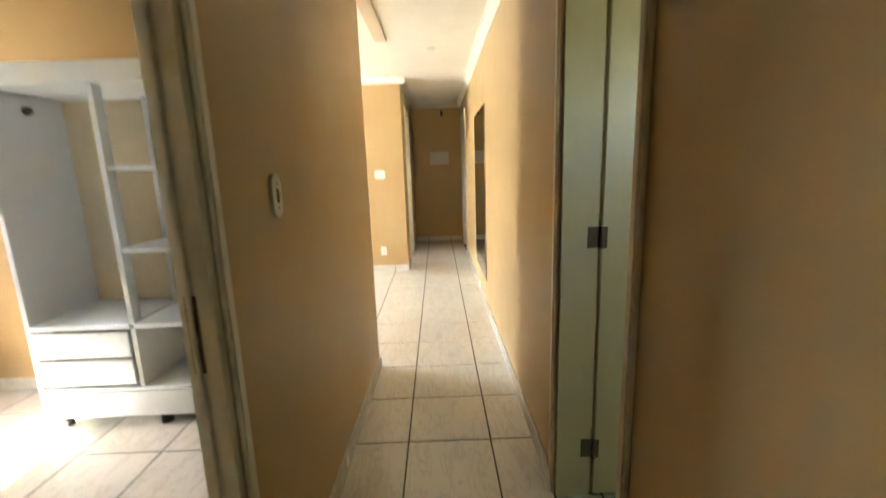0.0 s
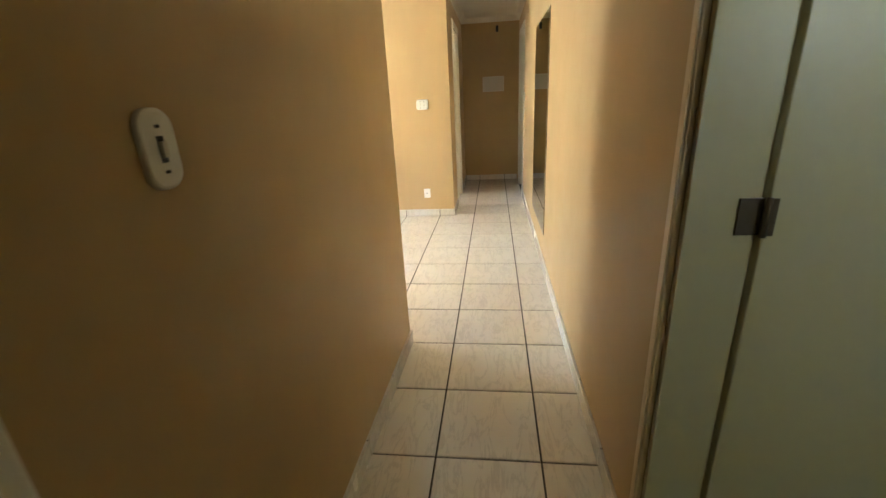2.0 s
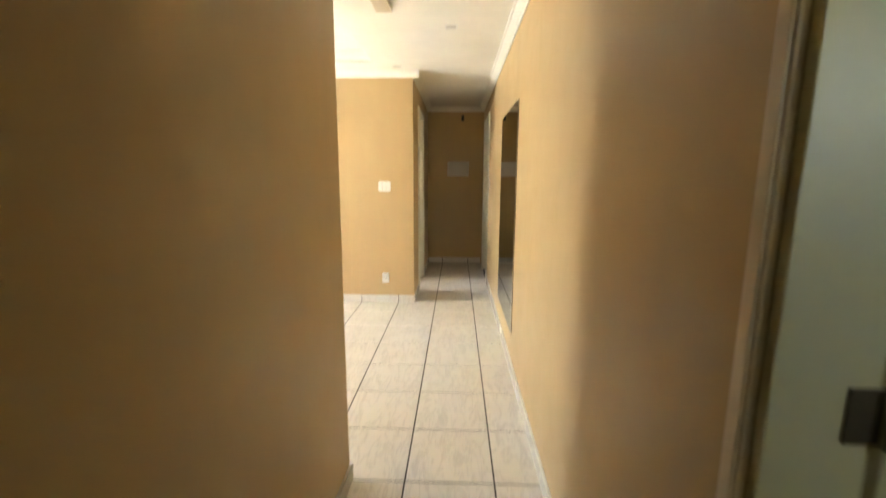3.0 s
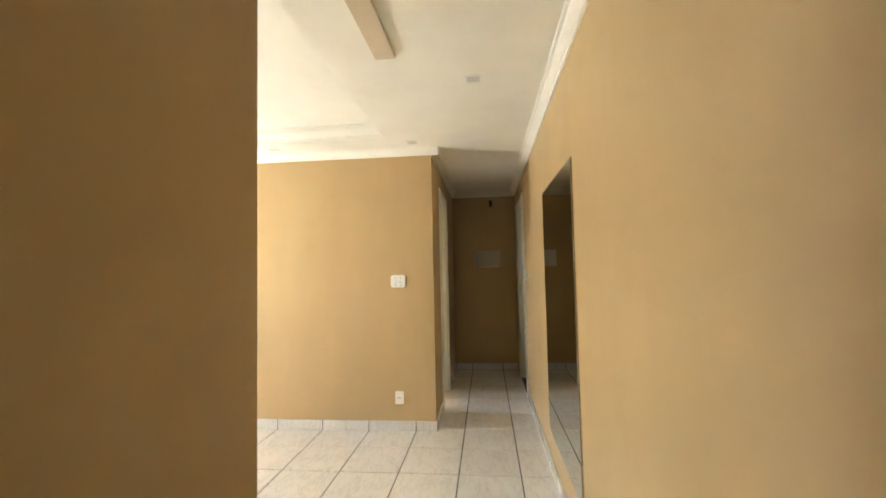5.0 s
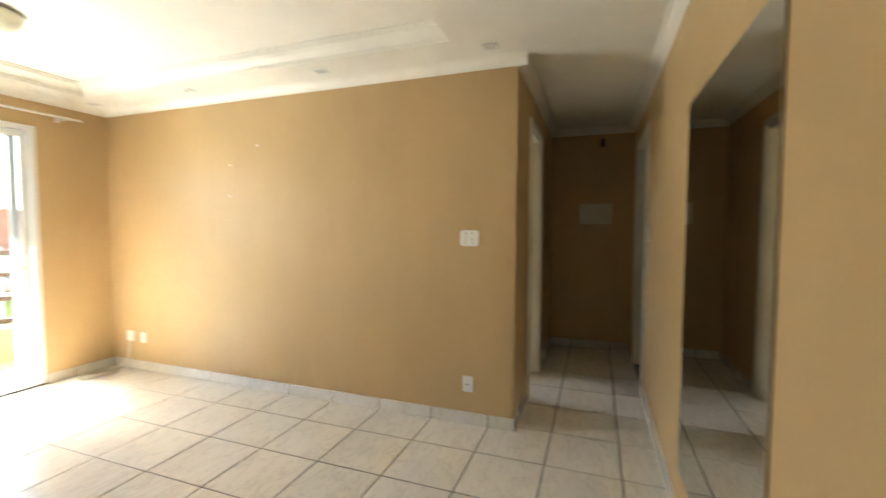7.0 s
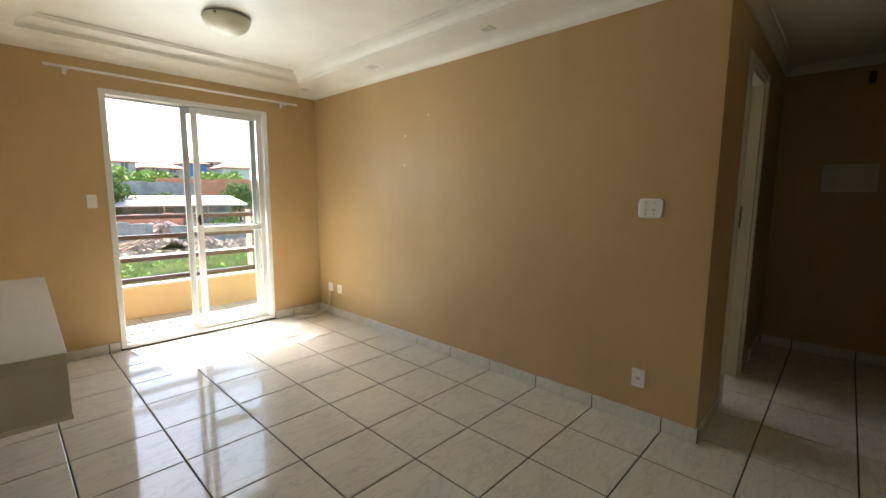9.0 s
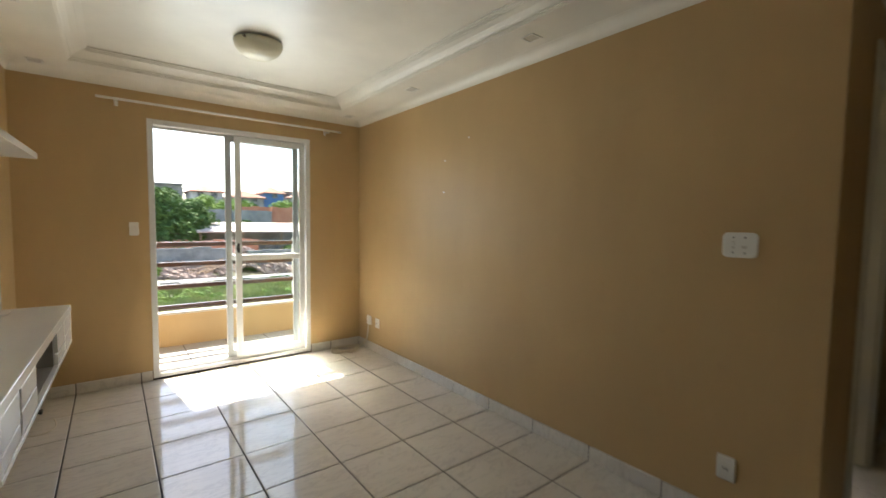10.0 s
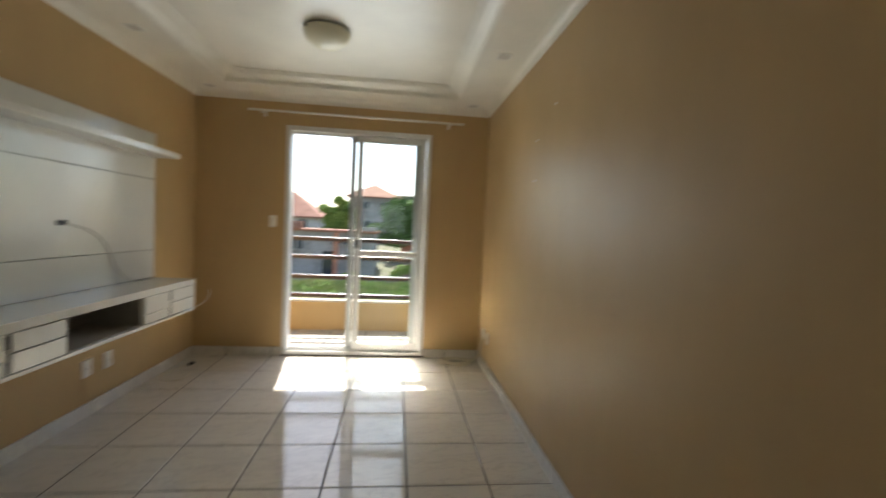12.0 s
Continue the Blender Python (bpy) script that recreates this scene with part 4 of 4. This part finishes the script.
house("house", -60, -2.2, 4.6, 7, 5.2, BLOCK, "grey three-storey house with a hipped clay roof", "hip", 2.0,
      [(0.0, 3.6, 0.9, 0.9), (2.6, 3.7, 0.8, 0.8), (0.4, 0.9, 1.0, 1.0), (3.2, 0.8, 0.9, 1.0)], (2.9,))
house("house", -61.5, 4.7, 10.2, 8, 5.5, CONCRETE, "grey flat-roofed house with bare walls", "flat", 0, [(6.0, 4.0, 0.8, 0.8), (8.6, 3.2, 0.9, 0.9)])
house("house", -50, -11.5, -4.4, 7, 1.9, PALE, "pale house under a broad reddish roof", "hip", 3.0, [(-6.2, 0.6, 1.0, 1.0), (-9.0, 0.6, 1.0, 1.0)])
house("house", -92, 15.0, 20.5, 8, 6.7, PALE, "pale hillside house with a low clay roof", "hip", 1.4, [(16.6, 5.6, 1.0, 1.0), (18.9, 5.6, 1.0, 1.0)])
house("house", -88, 21.0, 27.0, 7, 5.7, BLOCK, "bare block hillside house with a low clay roof", "hip", 1.5, [(22.6, 5.0, 1.0, 0.9), (25.2, 5.0, 1.0, 0.9)])
house("house", -90, 27.6, 31.4, 7, 6.9, BLUE, "blue hillside house with a clay roof", "hip", 1.6, [(29.6, 6.0, 1.0, 1.0)])
house("house", -95, 32.0, 38.5, 8, 7.6, BLOCK, "unfinished grey block house on the hill", "clay", 0, [(33.6, 6.6, 1.2, 1.0), (36.6, 6.6, 1.2, 1.0)])
house("house", -86, 33.0, 38.0, 6, 6.2, PALE, "small pale hillside house with a clay roof", "hip", 1.5, [(35.2, 4.6, 1.0, 1.0)])
house("house", -96, 8.0, 14.3, 8, 7.2, CONCRETE, "grey hillside house with a flat roof", "flat", 0, [(9.6, 6.2, 1.0, 1.0), (12.4, 6.2, 1.0, 1.0)])

shed = house("shed", -35, -4.8, 2.8, 5, 0.55, BLOCK, "grey block shed with a clay-edged roof", "clay", 0, [(0.2, -0.35, 1.7, 0.55), (-3.4, -0.9, 0.9, 0.9)])
boxes("door", VOID, [(-35.05, -1.35, -3.1, -34.985, -0.45, -1.0)], shed)
boxes("post", BRICK, [(-34.6, -0.4, -3.2, -34.3, -0.1, 0.55)], shed)
boxes("parapet", BLOCK, [(-35.2, 1.7, 0.752, -34.7, 2.9, 1.05)], shed, 0.02, 1)

tiles = thing("roof_tile_stack", "loose stack of orange clay tiles on the shed roof", "tiles")
for k in range(5):
    boxes("tile", CLAY, [(-34.9 - 0.04 * k, -3.7 + 0.05 * (k % 2), 0.752 + 0.11 * k, -34.45 - 0.04 * k, -2.9 + 0.05 * (k % 2), 0.855 + 0.11 * k)], tiles, 0.03, 1)

# carport with a long thin roof
carport = thing("carport", "long faded sheet carport roof on thin posts", "carport")
bm = bmesh.new()
n = 60
for k in range(n):
    ya, yb = 9.3 + 11.2 * k / n, 9.3 + 11.2 * (k + 1) / n
    za, zb = 0.03 * (k % 2), 0.03 * ((k + 1) % 2)
    v = [bm.verts.new(p) for p in ((-44.0, ya, 0.25 + za), (-44.0, yb, 0.25 + zb), (-48.5, yb, 1.05 + zb), (-48.5, ya, 1.05 + za))]
    bm.faces.new(v)
finish("roof", bm, SHEET, carport)
boxes("fascia", SHEET, [(-44.02, 9.3, 0.12, -43.96, 20.5, 0.245)], carport)
for y in (9.6, 13.2, 16.8, 20.2):
    boxes("post", TIMBER, [(-44.2, y - 0.06, ground_z(-44.2, y) - 0.2, -44.08, y + 0.06, 0.2499)], carport)
boxes("back_wall", CONCRETE, [(-48.7, 9.3, -2.4, -48.55, 20.5, 0.9)], carport)

# walls on the slope
for x, y0, y1, z0, z1, mat, lab in [
        (-55, 19.0, 31.0, -1.4, 3.0, BRICK, "long raw red brick boundary wall"), (-54.6, 6.0, 18.9, -1.4, 2.5, CONCRETE, "weathered grey concrete boundary wall"),
        (-54.81, 15.2, 18.9, -1.4, 2.95, BRICK, "raw brick courses above the concrete wall"),
        (-38, 5.6, 10.9, -3.2, -0.9, CONCRETE, "low broken concrete wall of a ruin"), (-42.5, 5.0, 14.2, -2.6, -0.5, BRICK, "low raw brick wall of a ruin"),
        (-38.3, 12.2, 21.5, -3.2, -1.25, CONCRETE, "low broken concrete wall of a ruin"), (-31.2, -9, 26.0, -3.4, -2.66, BLOCK, "low grey retaining wall above the grass")]:
    bm = bmesh.new()
    r, y = random.Random(int(y0 * 10)), y0
    while y < y1 - 0.01:
        yb = min(y1, y + r.uniform(0.7, 1.5))
        add_box(bm, x - 0.2, y, z0, x, yb, z1 + (r.uniform(-0.12, 0.08) if mat is not BLOCK else r.uniform(-0.04, 0.04)), 0.015, 1)
        y = yb
    structure(finish("boundary_wall", bm, mat), lab, "wall")

structure(boxes("footpath", CONCRETE, [(-33.0, -9, -3.4, -31.41, 26, -2.72)]), "pale concrete footpath above the grass", "path")

# rubble and planks in front of the ruin
rub, r = bmesh.new(), random.Random(9)
for k in range(1500):
    x, y = -34.0 - r.random() * 3.6, 4.5 + r.random() * 15
    s = r.uniform(0.04, 0.2)
    bmesh.ops.create_cube(rub, size=1, matrix=pose(x, y, ground_z(x, y) + s * 0.3 + 1.1 * max(0, 0.15 + noise.noise((x * 0.3, y * 0.4, 3))), r.uniform(0, 90), r.uniform(0, 90), r.uniform(0, 90)) @ Matrix.Diagonal((s * 1.8, s * 1.2, s, 1)))
tagged(finish("rubble", rub, DEBRIS), "heap of broken concrete and stones", "rubble", kind="stuff")
for k in range(9):
    y = 8.4 + 0.22 * k
    plank = thing("plank", "old loose timber plank leaning on rubble", "plank", "planks on the rubble")
    boxes("board", TIMBER, [(-0.04, -1.2, -0.02, 0.04, 1.2, 0.02)], plank, 0.004, 1)
    plank.matrix_world = pose(-35.6, y, ground_z(-35.6, y) + 0.65, 18 + 6 * (k % 3), 10, 20 * (k % 4) - 30)

heap, r = bmesh.new(), random.Random(12)
for k in range(700):
    x, y = -39.2 - r.random() * 2.2, 10.2 + r.random() * 4.2
    top = 1.35 * (1 - abs(y - 12.3) / 2.6) * r.random() ** 0.5
    bmesh.ops.create_cube(heap, size=1, matrix=pose(x, y, ground_z(x, y) + 0.1 + max(0, top), r.uniform(0, 90), r.uniform(0, 90), r.uniform(0, 90)) @ Matrix.Diagonal((0.34, 0.2, 0.14, 1)))
tagged(finish("brick_heap", heap, PINK_RUBBLE), "heap of broken red bricks behind the ruin", "rubble", kind="stuff")


# ---- floor pieces ----
T, OX, OY = 0.40, -0.168, 2.216
ROOMS = [(HX0 - 0.09, -1.5, HX1, END), (LX0, 2.60, HX0, LY1), (KX, 5.3, HX1, END)]
floor = structure(boxes("floor", GROUT, [(-4.34, -1.63, -0.25, 2.0, END + 0.13, -0.0035)]), "cream glazed floor tiles with dark joints", "floor")
tile_meshes = {}


def tile_mesh(w, h, t, mat, name):
    key = (round(w, 3), round(h, 3), mat.name)
    if key not in tile_meshes:
        bm = bmesh.new()
        b = 0.0025
        lo = [bm.verts.new((x, y, -t)) for x, y in ((-w / 2, -h / 2), (w / 2, -h / 2), (w / 2, h / 2), (-w / 2, h / 2))]
        mid = [bm.verts.new((v.co.x, v.co.y, -b * 0.6)) for v in lo]
        top = [bm.verts.new((v.co.x - math.copysign(b, v.co.x), v.co.y - math.copysign(b, v.co.y), 0)) for v in lo]
        for a, c in ((lo, mid), (mid, top)):
            for i in range(4):
                j = (i + 1) % 4
                bm.faces.new((a[i], a[j], c[j], c[i]))
        bm.faces.new(top)
        me = bpy.data.meshes.new(name)
        bmesh.ops.recalc_face_normals(bm, faces=bm.faces)
        bm.to_mesh(me)
        bm.free()
        me.materials.append(mat)
        tile_meshes[key] = me
    return tile_meshes[key]


def lay(rooms, mat, parent, name="tile", joint=0.0075):
    done = set()
    for rx0, ry0, rx1, ry1 in rooms:
        for i in range(math.floor((rx0 - OX) / T), math.ceil((rx1 - OX) / T)):
            for j in range(math.floor((ry0 - OY) / T), math.ceil((ry1 - OY) / T)):
                if (i, j) in done:
                    continue
                done.add((i, j))
                x0, y0, x1, y1 = OX + i * T, OY + j * T, OX + (i + 1) * T, OY + (j + 1) * T
                cut = [(max(x0, a), max(y0, b), min(x1, c), min(y1, d)) for a, b, c, d in rooms]
                cut = [c for c in cut if c[2] - c[0] > 0.01 and c[3] - c[1] > 0.01]
                if not cut:
                    continue
                x0, y0 = min(c[0] for c in cut), min(c[1] for c in cut)
                x1, y1 = max(c[2] for c in cut), max(c[3] for c in cut)
                ob = new(name, tile_mesh(x1 - x0 - joint, y1 - y0 - joint, 0.0036, mat, name))
                ob.location = ((x0 + x1) / 2, (y0 + y1) / 2, 0.0)
                ob.rotation_euler = (random.uniform(-0.0008, 0.0008), random.uniform(-0.0008, 0.0008), 0)
                ob.parent = parent


lay(ROOMS, TILE, floor)
bed_floor = structure(boxes("floor_bedroom", GROUT, [(-3.35, -1.5, -0.0034, -0.561, 2.5, -0.003)]), "cream tiled bedroom floor", "floor")
lay([(-3.35, -1.5, HX0 - 0.091, 2.5)], TILE, bed_floor)
bath_floor = structure(boxes("floor_bathroom", GROUT, [(0.58, 0.3, -0.0034, 1.9, 2.1, -0.003)]), "green veined bathroom floor tiles", "floor")
lay([(HX1 + 0.001, 0.6, 1.4, 1.6)], BATH_TILE, bath_floor)
kitchen_floor = structure(boxes("floor_kitchen", GROUT, [(-2.5, 5.48, -0.0034, -0.535, 7.55, -0.003)]), "cream tiled kitchen floor", "floor")
lay([(-2.5, 5.48, KX - 0.136, 7.55), (KX - 0.136, 5.92, KX - 0.001, 6.54)], TILE, kitchen_floor)
balcony_floor = structure(boxes("floor_balcony", GROUT, [(-5.20, 2.2, -0.0119, -4.31, 5.6, -0.0035)]), "pale tiled balcony floor", "floor")
lay([(-5.20, 2.4, -4.312, 5.6)], BALCONY_TILE, balcony_floor)


# ---- skirting pieces ----


def skirting(name, ax, a0, a1, at, out, label, z=0.08, thick=0.013, off=None):
    """Cut tiles along a wall: ax is the way that it runs, at the wall's face, out the side on which it stands proud."""
    base = structure(new(name), label, "skirting")
    off = OX if ax == "x" else OY
    k = math.floor((a0 - off) / T)
    while off + k * T < a1 - 0.01:
        lo, hi = max(a0, off + k * T), min(a1, off + (k + 1) * T)
        k += 1
        if hi - lo < 0.012:
            continue
        g = 0.003
        sh = random.uniform(-0.0008, 0.0008)
        c = (lo + g, hi - g, min(at, at + out * thick) + sh, max(at, at + out * thick) + sh)
        b = (c[0], c[2], 0.0006, c[1], c[3], z) if ax == "x" else (c[2], c[0], 0.0006, c[3], c[1], z)
        boxes("skirting_tile", SKIRT_TILE, [b], base, 0.002, 1)
    lo_, hi_ = min(at, at + out * thick * 0.6), max(at, at + out * thick * 0.6)
    bb = (a0, lo_, 0.0004, a1, hi_, z - 0.003) if ax == "x" else (lo_, a0, 0.0004, hi_, a1, z - 0.003)
    boxes("joint_bed", GROUT, [bb], base)
    return base


skirting("baseboard_north", "x", LX0, KX + 0.013, LY1, -1, "cream tile skirting with dark joints")
skirting("baseboard_window", "y", 2.72, WY0 - 0.002, LX0, 1, "cream tile skirting beside the balcony door")
skirting("baseboard_window_2", "y", WY1 + 0.002, LY1 - 0.014, LX0, 1, "cream tile skirting beside the balcony door")
skirting("baseboard_right", "y", 1.495, 6.245, HX1, -1, "cream tile skirting along the long wall")
skirting("baseboard_corridor", "y", LY1, 5.86, KX, 1, "cream tile skirting at the corridor")
skirting("baseboard_corridor_2", "y", 6.60, END, KX, 1, "cream tile skirting at the corridor")
skirting("baseboard_end", "x", KX + 0.013, HX1 - 0.013, END, -1, "cream tile skirting of the end wall")
skirting("baseboard_bedroom", "x", -3.35, -0.57, 2.50, -1, "cream tile skirting in the bedroom")
hall_base = structure(new("baseboard_hall"), "cream tile skirting along the hallway", "skirting")
ys = [0.872, 1.0, 1.4, 1.8, 2.2, 2.622]
for ya, yb in zip(ys, ys[1:]):
    a, b = ya + 0.003, yb - 0.003
    prism("skirting_tile", SKIRT_TILE, [(west(a), a), (west(a) + 0.013, a), (west(b) + 0.013, b), (west(b), b)], 0.0006, 0.08, hall_base)
prism("joint_bed", GROUT, [(west(0.872), 0.872), (west(0.872) + 0.008, 0.872), (west(2.60) + 0.008, 2.60), (west(2.60), 2.60)], 0.0004, 0.077, hall_base)
south_base = structure(new("baseboard_south"), "cream tile skirting under the television unit", "skirting")
xs = [HX0 + 0.012, -0.58] + [-0.58 - T * k for k in range(1, 10)] + [LX0]
for xa, xb in zip(xs, xs[1:]):
    if xa - xb < 0.012:
        continue
    a, b = xa - 0.003, xb + 0.003
    prism("skirting_tile", SKIRT_TILE, [(a, south(a)), (a, south(a) + 0.013), (b, south(b) + 0.013), (b, south(b))], 0.0006, 0.08, south_base)
prism("joint_bed", GROUT, [(HX0, south(HX0)), (HX0, south(HX0) + 0.008), (LX0, south(LX0) + 0.008), (LX0, south(LX0))], 0.0004, 0.077, south_base)
